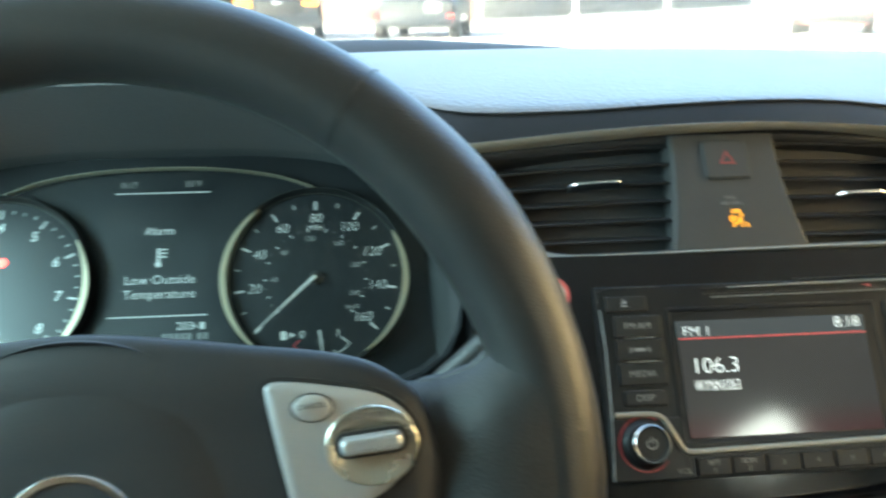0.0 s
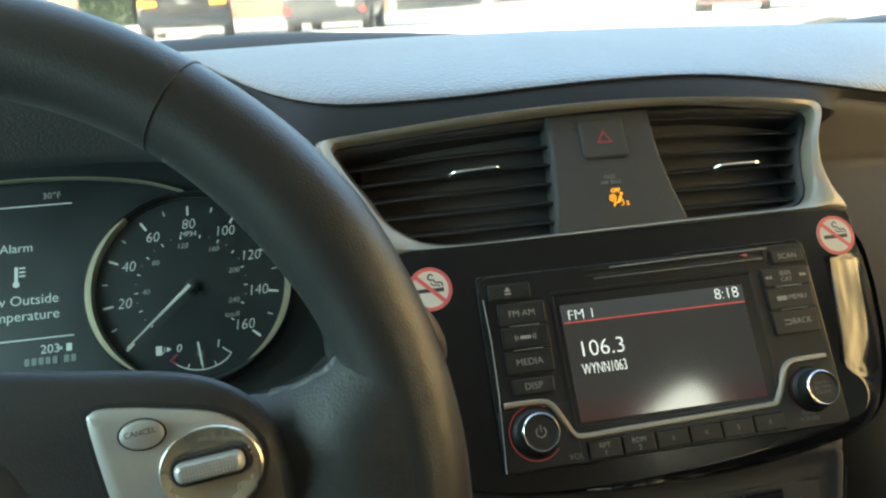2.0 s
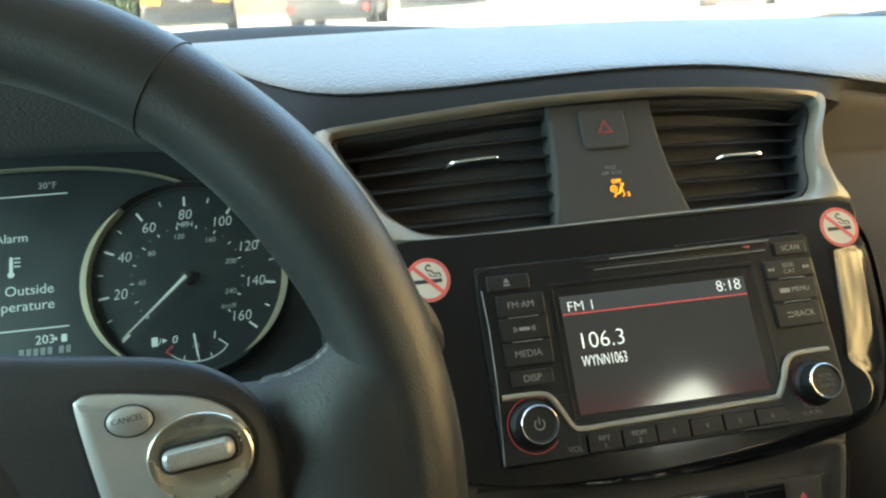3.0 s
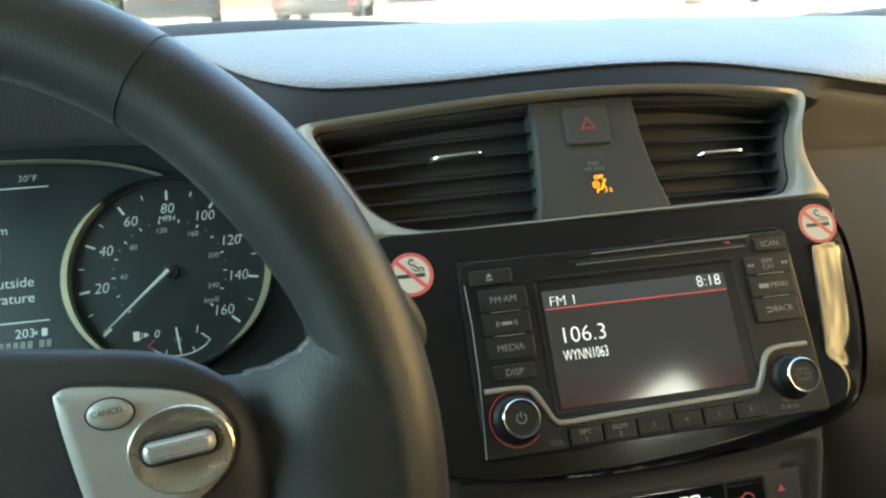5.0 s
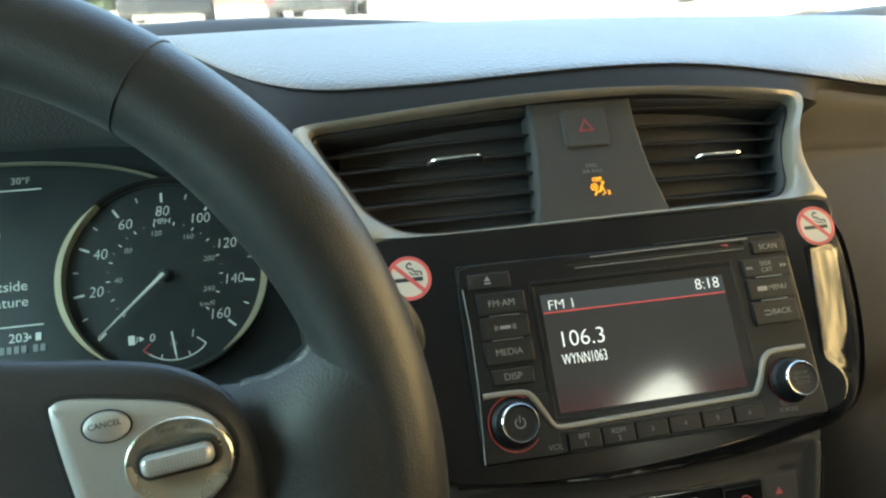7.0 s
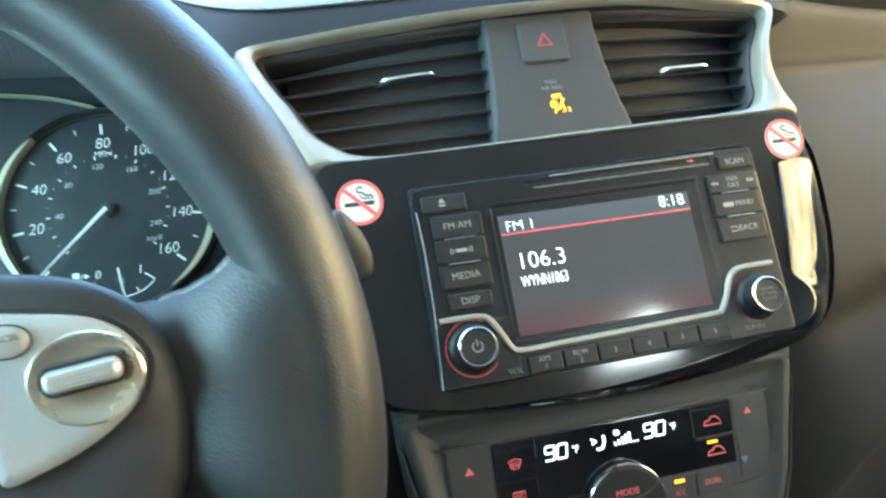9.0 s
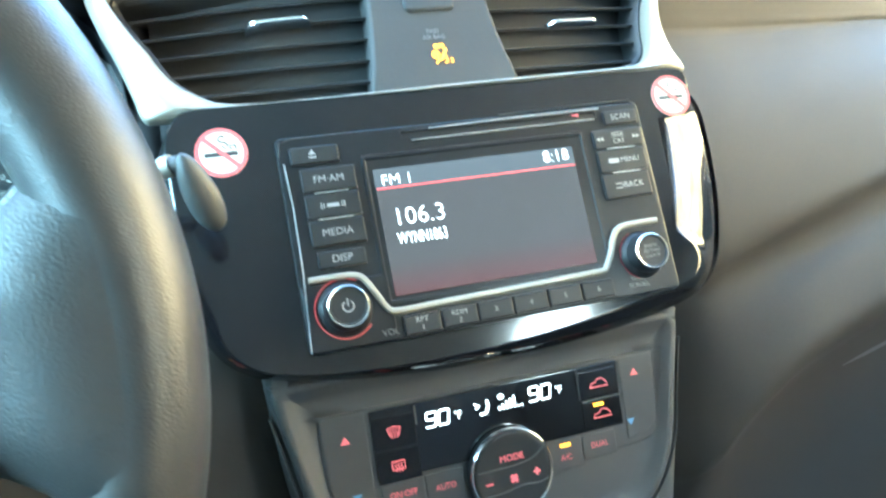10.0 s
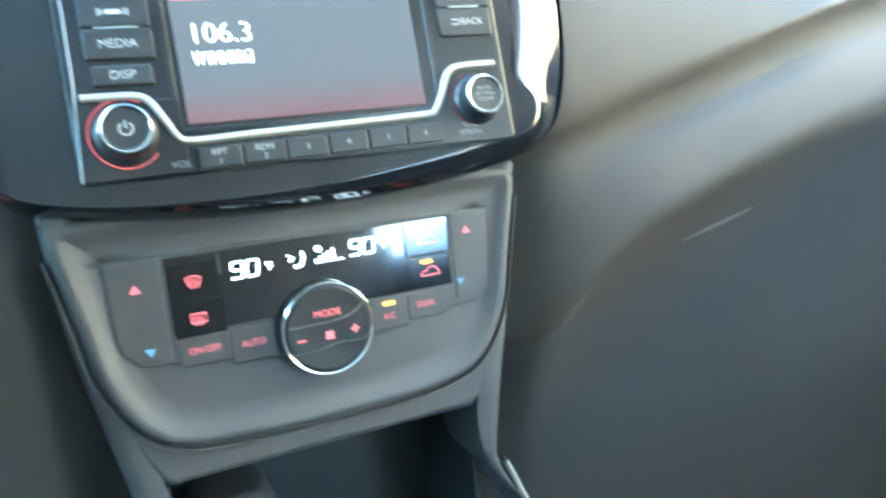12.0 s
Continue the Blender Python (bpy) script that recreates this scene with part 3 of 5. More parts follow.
loops = []
for t, y in ((0, 10), (0.0, 4.5), (0.08, 2.4), (0.40, -2.3), (0.50, -3), (0.9, -1.4), (1, 1.5), (1.0, 12)):
    loop = []
    for (xo, zo), (xi, zi) in zip(outer, inner):
        x, z = xo + (xi - xo) * t, zo + (zi - zo) * t
        loop.append(bm.verts.new((x * MM, (bend(x, z) + y) * MM, z * MM)))
    loops.append(loop)
for a, b in zip(loops, loops[1:]):
    for i in range(len(a)):
        bm.faces.new((a[i - 1], a[i], b[i], b[i - 1]))
part("surround", bm, SILVER, vents, "satin silver vent surround", smooth=50)
bm = bmesh.new()
loops = [[bm.verts.new((x * MM, (bend(x, z) + y) * MM, z * MM)) for x, z in inset(inner, d)] for d, y in ((-0.5, 9), (1.5, 8), (3.5, 10), (5, 20), (6, 60))]
for a, b in zip(loops, loops[1:]):
    for i in range(len(a)):
        bm.faces.new((a[i - 1], a[i], b[i], b[i - 1]))
bmesh.ops.triangulate(bm, faces=[bm.faces.new(loops[-1])])
part("duct", bm, VENT_BLACK, vents, smooth=50)


def vent_edge(z, side):
    """How far out the opening reaches at a height."""
    if side > 0:
        return float(np.interp(z, (107.8, 110, 114, 122, 131, 139, 152, 160, 171, 178.5, 184), (95, 112, 121, 127, 128.8, 130.8, 135.8, 141.5, 148.5, 150.5, 140)))
    return float(np.interp(z, (105.9, 109, 112.3, 121.8, 132, 141.8, 153.5, 165, 175.5, 180), (90, 120, 127, 139, 146, 150.6, 157, 162, 166, 160)))


for s in (-1, 1):
    for i in range(6):
        z = 117 + 12.2 * i
        x0, x1 = 33.0, vent_edge(z, s) - 4
        rows = []
        for k in range(13):
            x = s * (x0 + (x1 - x0) * k / 12)
            y = bend(x, z)
            rows.append([tuple(Vector(p) * MM) for p in ((x, y + 12, z + 0.8), (x, y + 11, z), (x, y + 12, z - 0.9), (x, y + 33, z + 9.0), (x, y + 33, z + 10.4), (x, y + 12, z + 0.8))])
        part("slat", loft(rows), SLAT, vents)
    for i in range(7):
        x = s * (44 + 15 * i)
        z0, z1 = 110 + max(0, abs(x) - 119) * 0.9, 183
        part("fin", box((x - 0.7) * MM, (bend(x, 150) + 38) * MM, z0 * MM, (x + 0.7) * MM, (bend(x, 150) + 58) * MM, z1 * MM), VENT_BLACK, vents, smooth=0)
    xa, z = (-84, 153.5) if s < 0 else (85, 142.5)
    bm = bmesh.new()
    rows = []
    for k in range(15):
        u = -1 + 2 * k / 14
        x = xa + 17 * u
        y = bend(x, z) + 4.5 + 6.0 * abs(u) ** 8
        h = 1.35
        zz = z + 0.3 * u
        rows.append([tuple(Vector(p) * MM) for p in ((x, y + 10, zz + h), (x, y + 1, zz + h), (x, y, zz + h * 0.4), (x, y, zz - h * 0.5), (x, y + 1.4, zz - h), (x, y + 10, zz - h))])
    part("vent_tab", loft(rows, bm), CHROME, vents, "chrome vent tab")
DIV = [(31, 184), (31.2, 172), (32, 160), (33.4, 148), (35.4, 136), (38.2, 124), (42.5, 108), (-43, 107), (-40.6, 120), (-38.8, 134), (-37.2, 150), (-36.2, 168), (-36, 184)]
div = part("divider", dome(DIV, [(0, 40), (0, 8), (1.2, 6.5), (2.5, 6)], bend), DIVIDER, vents, "grey centre panel between the vents")
hz = part("hazard_button", dome(rrect(-17, 152.5, 12, 178.5, 3), [(-0.5, 7), (0, 6.6), (0.5, 5.0), (1.5, 4.4)], bend), DIVIDER, div, "square hazard warning button")
for big, mate in ((6.0, HAZARD_RED), (3.6, DIVIDER)):
    pts = [(-2.5 + big * math.cos(radians(a)), 165 + big * math.sin(radians(a))) for a in (90, 210, 330)]
    part("triangle", dome(pts, [(0, 4.3 if big > 5 else 4.1), (0.1, 4.15 if big > 5 else 4.0)], bend), mate, hz, smooth=0)
words("lettering", "PASS\nAIR BAG", -3.5, 138.5, 2.4, LEGEND_DIM, div, y=10.4, weight=-0.03, label="grey lettering PASS AIR BAG")
words("lettering", "OFF", -1.8, 131.3, 2.4, GLOW_AMBER, div, y=10.4, weight=0.12, label="amber lit lettering OFF")
bm = bmesh.new()
for path, wide in ((oval(-4.2, 126.8, 2.0, 2.0, 16) + [(-2.2, 126.8)], 0.55), ([(-5.6, 125.4), (-2.8, 128.2)], 0.5), ([(-5.6, 128.2), (-2.8, 125.4)], 0.5),
                   ([(0.9, 127.8), (-0.6, 124.6)], 1.5), ([(-0.4, 124.2), (-3.4, 123.6), (-4.4, 121.6)], 1.0), ([(1.2, 125.8), (2.0, 122.4), (0.2, 121.6)], 0.6)):
    ribbon(path, wide, [(0, 10.58), (0.05, 10.28)], bm=bm)
dome(oval(1.6, 129.2, 1.0, 1.0, 10), [(0, 10.6), (0.1, 10.3)], bm=bm)
part("seat_symbol", bm, GLOW_AMBER, div, "amber lit passenger airbag symbol", smooth=0)
words("lettering", "2", 4.4, 122.8, 2.4, GLOW_AMBER, div, y=10.4, weight=0.12)

# ---- piano black panel ----
FASCIA = [(0, 104.2), (60, 104.3), (120, 104.6), (132, 104.4), (140, 103), (147.5, 97), (152, 89), (155, 78), (154.5, 50), (151, 22), (145, 0), (138, -14), (126, -24), (108, -30), (70, -36), (30, -39), (0, -39.5)]
fascia = thing("centre_fascia", STACK, "glossy piano black panel round the car radio", "trim panel")
part("panel", dome(spline(mirrored(FASCIA), 4), [(3, 40), (0, 22), (0.5, 18.5), (2.2, 15.6), (4.5, 14.0), (14.5, 8.8), (16, 8.0), (17.5, 7.4), (32, 2.9), (36, 2.2), (40, 2.0)], keep=lambda x, z: min(1, max(0, (105 - z) / 26)) * (0.22 + 0.78 * min(1, max(0, (x + 90) / 170))) * min(1, max(0.3, (z + 40) / 40))), PIANO, fascia, smooth=60)

EDGE = [p for p in inset(spline(mirrored(FASCIA), 4), 1.6) if p[1] < 92 and p[0] > 50]
part("edge_bead", ribbon(EDGE, 1.3, [(0, 30), (0.2, 15), (0.5, 14)]), PIANO, fascia, "thin glossy outer edge")

# ---- radio ----
radio = thing("car_radio", STACK, "black car radio with a small colour screen, lit and tuned in", "car radio")
part("faceplate", dome(rrect(-98, -21, 103, 85.5, 3), [(0, 2.4), (0.4, 0.4), (1.2, 0)]), RADIO_FACE, radio)
part("edge_strip", ribbon([(-95.2, 72), (-94.2, 50), (-94.6, 20), (-97, -20)], 0.7, [(0, 0.2), (0.2, -0.8)]), EDGE_STEEL, radio, "thin bright edge strip")
part("edge_strip", ribbon([(-97, 76), (-96, 82.5), (-90, 84.3), (-60, 84.6)], 0.5, [(0, 0.2), (0.2, -0.3)]), TRIM_GREY, radio)
part("edge_strip", ribbon([(20, 86), (98, 87), (101.6, 84), (102, 70)], 0.6, [(0, 0.2), (0.2, -0.4)]), TRIM_GREY, radio)
part("disc_slot", dome(rrect(-36, 78.2, 76, 82.6, 0.8), [(0, -0.9), (0.8, -0.9), (1.2, 0.4)]), KEY, radio, "dark disc slot")
# Pale strips put in for the highlights along the disc slot.
part("slot_glint", ribbon([(-30, 77.2), (20, 77.4), (74, 77.8)], 0.7, [(0, 0), (0.2, -1.3)]), EDGE_STEEL, radio)
part("slot_glint", ribbon([(-20, 82.4), (30, 83.2), (78, 83.6)], 0.9, [(0, 0), (0.2, -1.3)]), EDGE_STEEL, radio)
part("arrow_mark", dome([(60, 81), (65, 81.6), (65, 79.8)], [(0, -1.0), (0.1, -1.1)]), GLOW_RED, radio, smooth=0)
bezel = part("screen_bezel", dome(rrect(-58, -4, 66, 72, 2), [(0, 0.2), (0.4, -0.5), (2, -0.6), (3, 0.3)]), RADIO_FACE, radio)
part("screen", dome(rrect(-53, 0, 57, 64, 0.6), [(0, 0.3), (0.2, -0.8)]), SCREEN, bezel, "dark lit radio screen", smooth=0)
part("screen_header", dome(rrect(-53, 54.2, 57, 64, 0.4), [(0, -0.7), (0.1, -0.84)]), SCREEN_BAR, bezel, smooth=0)
part("screen_line", dome(rrect(-52.5, 53.55, 56.5, 54.15, 0.1), [(0, -0.8), (0.1, -0.9)]), GLOW_LINE, bezel, "red line on the screen", smooth=0)
words("lettering", "FM 1", -41.5, 57.6, 5.6, GLOW_WHITE, bezel, y=-1.0, weight=-0.2, squeeze=1.02, label="white screen lettering FM 1")
words("lettering", "8:18", 46.5, 59.6, 6.4, GLOW_WHITE, bezel, y=-1.0, weight=-0.22, squeeze=0.98, label="white screen clock 8:18")
words("lettering", "106.3", -33.5, 38.2, 8.8, GLOW_WHITE, bezel, y=-1.0, weight=-0.24, squeeze=1.0, label="white screen number 106.3")
words("lettering", "WYNN1063", -33.8, 27.4, 6.0, GLOW_WHITE, bezel, y=-1.0, weight=-0.12, squeeze=0.58, label="white screen lettering WYNN1063")


def key(name, outline, label="", parent=None, material=KEY, proud=1.6):
    return part(name, dome(outline, [(-0.5, 0.2), (-0.5, 0.05), (0, 0.0), (0.25, -proud * 0.8), (0.9, -proud)]), material, parent or radio, label)


k = key("eject_key", rrect(-92, 70.5, -68, 79.5, 1), "small dark eject key")
part("eject_mark", dome([(-83, 75), (-79.4, 75), (-81.2, 77.6)], [(0, -1.7), (0.1, -1.75)], bm=dome(rrect(-83, 73.2, -79.4, 74.1, 0.2), [(0, -1.7), (0.1, -1.75)])), LEGEND, k, smooth=0)
for text, z0, z1 in (("FM·AM", 55.9, 68.3), ("", 42.7, 55.1), ("MEDIA", 29.2, 41.9), ("DISP", 18.2, 26.8)):
    k = key("radio_key", rrect(-88.5 if z0 > 20 else -87, z0, -61.5 if z0 > 20 else -63.5, z1, 1.2))
    if text:
        words("lettering", text, -75.3, (z0 + z1) / 2, 3.6, LEGEND, k, y=-1.75, weight=-0.03, label="grey key lettering " + text)
    else:
        for dx, h in ((-5.6, 3.2), (-4.4, 2.4), (5.6, 3.2), (4.4, 2.4)):
            part("bar", dome(rrect(-75.3 + dx - 0.25, 48.9 - h / 2, -75.3 + dx + 0.25, 48.9 + h / 2, 0.1), [(0, -1.6), (0.05, -1.72)]), LEGEND, k, smooth=0)
        part("bar", dome(rrect(-78.3, 48, -72.3, 49.8, 0.3), [(0, -1.6), (0.1, -1.72)]), LEGEND, k, smooth=0)
for z in (55.4, 42.3):
    part("key_line", dome(rrect(-83.4, z - 0.35, -66.4, z + 0.35, 0.2), [(0, -1.2), (0.1, -1.9)]), CHROME, radio, "bright line between keys", smooth=0)
k = key("radio_key", rrect(79.6, 73.4, 100, 81.4, 1))
words("lettering", "SCAN", 89.6, 77.4, 3.2, LEGEND, k, y=-1.75, weight=-0.03, label="grey key lettering SCAN")
for n, (z0, z1) in enumerate(((60.2, 71.0), (46.6, 59.4), (32.0, 45.8))):
    k = key("radio_key", rrect(70.5, z0, 100.8 - 0.8 * n, z1, 1.5))
    zc = (z0 + z1) / 2
    if n == 0:
        words("lettering", "SEEK\nCAT", 85.4, zc, 2.6, LEGEND, k, y=-1.75, weight=-0.03, label="grey key lettering SEEK CAT")
        for s in (-1, 1):
            bm = bmesh.new()
            for d in (0, 2.2):
                dome([(85.4 + s * (9 + d), zc - 1.2), (85.4 + s * (9 + d), zc + 1.2), (85.4 + s * (11.2 + d), zc)], [(0, -1.6), (0.1, -1.72)], bm=bm)
            part("skip_mark", bm, LEGEND, k, smooth=0)
    elif n == 1:
        part("bar", dome(rrect(76.5, zc - 1.3, 82.8, zc + 1.3, 0.4), [(0, -1.6), (0.1, -1.72)]), LEGEND, k, smooth=0)
        words("lettering", "MENU", 89.4, zc, 2.9, LEGEND, k, y=-1.75, weight=-0.03, label="grey key lettering MENU")
    else:
        words("lettering", "BACK", 88.4, zc, 3.3, LEGEND, k, y=-1.75, weight=-0.03, label="grey key lettering BACK")
        part("return_mark", ribbon([(77.5, zc + 1.2), (81, zc + 1.2), (82, zc), (81, zc - 1.2), (77.5, zc - 1.2)], 0.6, [(0, -1.6), (0.1, -1.75)]), LEGEND, k, smooth=0)
for z in (59.8, 46.2):
    part("key_line", dome(rrect(77, z - 0.4, 94, z + 0.4, 0.2), [(0, -1.2), (0.1, -2.0)]), CHROME, radio, "bright line between keys", smooth=0)
TRIM = spline([(-93, 14), (-80, 14), (-71, 13.4), (-66.5, 10.5), (-61.5, 1.5), (-58.2, -4.6), (-53, -7), (-30, -6.6), (20, -5.8), (56, -5.0), (61, -3.6), (64.6, 1.5), (69.2, 11.5), (73, 15.6), (79, 17.2), (97, 17.4)], 4, closed=False)
part("silver_trim", ribbon(TRIM, 3.4, [(0, 0.2), (0.3, -1.6), (1.0, -2.2)]), SILVER, radio, "satin silver swoosh trim under the screen")
part("knob_bay", dome(rrect(-97, -20.5, -55, 12, 3), [(0, 0.1), (0.5, -0.5)]), RADIO_FACE, radio)


def knob(name, cx, cz, r, label):
    k = part(name, lathe([(r + 3.4, 0), (r + 3.0, -1.2), (r + 1.0, -3.0), (r + 0.2, -9.5), (r - 0.6, -11.2), (r - 1.3, -11.4), (r - 1.7, -10.9), (0.5, -10.6)], cx, cz, 48), KEY, radio, label)
    part("knob_ring", lathe([(r + 0.2, -9.9), (r + 0.35, -10.8), (r, -11.6), (r - 0.35, -11.9), (r - 0.65, -11.8), (r - 0.8, -11.2)], cx, cz, 56, bm=None, cap=False), CHROME, k, "chrome knob rim")
    return k


def arc_strip(cx, cz, r, a0, a1, width, levels, n=40):
    return ribbon([(cx + r * math.cos(radians(a0 + (a1 - a0) * i / n)), cz + r * math.sin(radians(a0 + (a1 - a0) * i / n))) for i in range(n + 1)], width, levels)


k = knob("volume_knob", -78.0, -1.6, 9.8, "round black volume knob")
part("power_mark", arc_strip(-78, -1.6, 2.6, 125, 415, 0.6, [(0, -10.6), (0.1, -10.9)], 24), LEGEND, k, smooth=0)
part("power_mark", dome(rrect(-78.3, -1.4, -77.7, 2.0, 0.1), [(0, -10.6), (0.1, -10.9)]), LEGEND, k, smooth=0)
part("glow_ring", arc_strip(-78, -1.6, 14.4, 60, 320, 0.7, [(0, -0.4), (0.2, -0.9)]), GLOW_RED_DIM, radio, "red lit arc round the volume knob")
k = knob("tuning_knob", 84.0, 0.2, 9.4, "round black tuning knob")
words("lettering", "ENTER\nSETTING\nCLOCK", 84, 0.4, 1.8, LEGEND_DIM, k, y=-10.9, weight=-0.03, label="grey knob lettering ENTER SETTING CLOCK")
part("glow_ring", arc_strip(84, 0.2, 13.0, 110, 250, 0.4, [(0, -0.4), (0.2, -0.7)]), EMPTY_RED, radio)
words("lettering", "VOL", -58.5, -16.6, 3.0, LEGEND_DIM, radio, y=-0.75, weight=-0.03, label="grey lettering VOL")
words("lettering", "TUNE\nSCROLL", 78.5, -13.8, 2.4, LEGEND_DIM, radio, y=-0.3, weight=-0.03, label="grey lettering TUNE SCROLL")
for i, text in enumerate(("RPT\n1", "RDM\n2", "3", "4", "5", "6")):
    x0 = -52 + 19.25 * i
    k = key("preset_key", rrect(x0 + 0.3, -19.8 + 0.2 * i, x0 + 18.9, -10.2 + 0.18 * i, 0.8))
    words("lettering", text, x0 + 9.6, -15 + 0.2 * i, 2.7, LEGEND, k, y=-1.75, weight=-0.03, label="grey key lettering " + text.replace("\n", " "))

# ---- no-smoking stickers ----
def sticker(cx, cz, r, name="no_smoking_sticker"):
    s = thing(name, STACK, "round red and white no smoking sticker on the black fascia", "sticker", group="no smoking stickers")
    part("paper", dome(oval(cx, cz, r, r, 40), [(0, 2.4), (0.05, 1.75), (0.3, 1.7)]), STICKER_WHITE, s, "white paper disc")
    part("red_ring", arc_strip(cx, cz, r - 1.1, 0, 360, 2.0, [(0, 1.7), (0.05, 1.6)], 48), STICKER_RED, s, "red ring", smooth=0)
    part("cigarette", dome(rrect(cx - 8.0, cz - 1.9, cx + 7.6, cz + 0.3, 0.2), [(0, 1.68), (0.05, 1.6)]), INK, s, smooth=0)
    part("smoke", ribbon(spline([(cx + 7.0, cz + 1.0), (cx + 6.6, cz + 3.2), (cx + 3.4, cz + 3.4), (cx + 2.2, cz + 5.0), (cx + 0.2, cz + 5.2), (cx - 0.6, cz + 6.8), (cx + 1.0, cz + 8.4), (cx + 2.2, cz + 7.2)], 4, closed=False), 0.9, [(0, 1.68), (0.05, 1.6)]), INK, s, smooth=0)
    part("smoke", ribbon(spline([(cx + 5.4, cz + 0.9), (cx + 4.8, cz + 1.9), (cx + 2.0, cz + 1.9), (cx + 0.6, cz + 3.6)], 4, closed=False), 0.7, [(0, 1.68), (0.05, 1.6)]), INK, s, smooth=0)
    part("red_bar", ribbon([(cx - r * 0.68, cz + r * 0.68), (cx + r * 0.68, cz - r * 0.68)], 2.3, [(0, 1.62), (0.05, 1.5)]), STICKER_RED, s, "red diagonal bar", smooth=0)
    return s


sticker(-123, 81.8, 12.3)
sticker(127, 87.4, 12.3)

# ---- climate control ----
CLIM = STACK @ pose(0, 0.037, -0.08, 10)
climate = thing("climate_control_panel", CLIM, "grey climate control panel with lit display and round mode knob", "climate controls")
SURR = [(0, 50), (110, 50), (117, 46), (118.5, 38), (112, 4), (107, -23), (99.5, -41), (89.5, -54), (77, -61.5), (52, -66), (0, -67.5)]
SURR = [((x if x > 0 else x * 0.955) - 4, z) for x, z in spline(mirrored(SURR), 5)]
part("surround", dome(SURR, [(0, 14), (0, 3), (1.0, 0.6), (3, -0.6), (6, -0.2), (10, 2.2), (14, 3.0), (18, 3.4)]), TRIM_GREY, climate, "rounded grey plastic surround", smooth=60)
PANELO = [(0, 29), (94, 29), (97, 26), (96.5, -8), (91, -18), (84, -22), (56, -24), (26, -30), (0, -34)]
part("switch_plate", dome(spline(mirrored(PANELO), 3), [(0, 4), (0.3, 2.2), (1, 1.9)]), KEY_FLUSH, climate, smooth=50)
part("display", dome(rrect(-71, -9.5, 72, 27.2, 1), [(0, 2), (0.3, 0.9), (0.6, 0.8)]), LCD, climate, "black lit climate display")
for x0, x1, sgn in ((-96, -73, -1), (74, 95, 1)):
    outline = [(x1, 27.6), (x0, 27.6), (x0 + 0.5, -8), (x0 + 3, -15), (x0 + 8, -19), (x1, -20.5)] if sgn < 0 else [(x1, 27.6), (x0, 27.6), (x0, -19), (x1 - 8, -16.5), (x1 - 2.5, -12), (x1, -6)]
    k = part("temperature_key", dome(outline, [(-0.35, 2.0), (-0.3, 1.9), (0, 2.4), (0.05, 1.75), (0.4, 1.55)]), KEY_FLUSH, climate, "flush temperature rocker key")
    xc = -84.6 if sgn < 0 else 83
    zu, zd = (15, -15.2) if sgn < 0 else (18.2, -9.5)
    part("warmer_mark", dome([(xc - 2.6, zu - 1.8), (xc + 2.6, zu - 1.8), (xc, zu + 2.2)], [(0, 1.6), (0.1, 1.4)]), GLOW_RED, k, "red up arrow", smooth=0)
    xd = xc + (2.3 if sgn < 0 else -6)
    part("cooler_mark", dome([(xd - 2.6, zd + 1.8), (xd, zd - 2.0), (xd + 2.6, zd + 1.8)], [(0, 1.6), (0.1, 1.4)]), GLOW_BLUE, k, "blue down arrow", smooth=0)
for text, x, z in (("90", -34.5, 16.6), ("90", 24.5, 18.2)):
    segments("digit", text, x - 7.6, z, 5.4, 7.6, GLOW_LCD, climate, 0.55, "white lit digit")
    words("lettering", "°F", x + 10.2, z - 0.8, 4.2, GLOW_LCD, climate, y=0.6, weight=-0.04, shear=0.12, squeeze=0.85)
bm = bmesh.new()
for i in range(7):
    dome(rrect(-1 + 2.2 * i, 13.6, 0.25 + 2.2 * i, (15.4 + 1.1 * i) if i < 5 else 14.4, 0.1), [(0, 0.7), (0.05, 0.55)], bm=bm)
dome(oval(1.0, 20.6, 1.8, 1.6, 8), [(0, 0.7), (0.05, 0.55)], bm=bm)
part("fan_bars", bm, GLOW_LCD, climate, "white lit fan speed bars", smooth=0)
bm = ribbon([(-7, 20.5), (-6.6, 17.2), (-8.2, 13.6), (-11.6, 13.4)], 1.5, [(0, 0.7), (0.05, 0.55)])
ribbon([(-14.6, 19.6), (-11.4, 18.0)], 0.9, [(0, 0.7), (0.05, 0.55)], bm=bm)
ribbon([(-14.0, 16.6), (-11.8, 18.0)], 0.9, [(0, 0.7), (0.05, 0.55)], bm=bm)
part("airflow_symbol", bm, GLOW_LCD, climate, "white lit airflow symbol", smooth=0)


def heat_mark(cx, cz, square, parent):
    if square:
        bm = ribbon([(cx - 3.28, cz - 1.97), (cx - 3.28, cz + 2.3), (cx + 3.28, cz + 2.3), (cx + 3.28, cz - 1.97), (cx - 3.28, cz - 1.97)], 0.8, [(0, 0.45), (0.05, 0.25)])
    else:
        bm = ribbon([(cx - 2.13, cz - 2.13), (cx - 3.44, cz + 1.8), (cx, cz + 2.62), (cx + 3.44, cz + 1.8), (cx + 2.13, cz - 2.13)], 0.8, [(0, 0.45), (0.05, 0.25)])
    for d in (-1.5, 0, 1.5):
        ribbon([(cx + d, cz - 3.28), (cx + d + 0.4, cz - 1.31), (cx + d - 0.4, cz), (cx + d + 0.2, cz + 1.31)], 0.6, [(0, 0.45), (0.05, 0.25)], bm=bm)
    part("heat_symbol", bm, GLOW_RED, parent, "red lit defrost symbol", smooth=0)


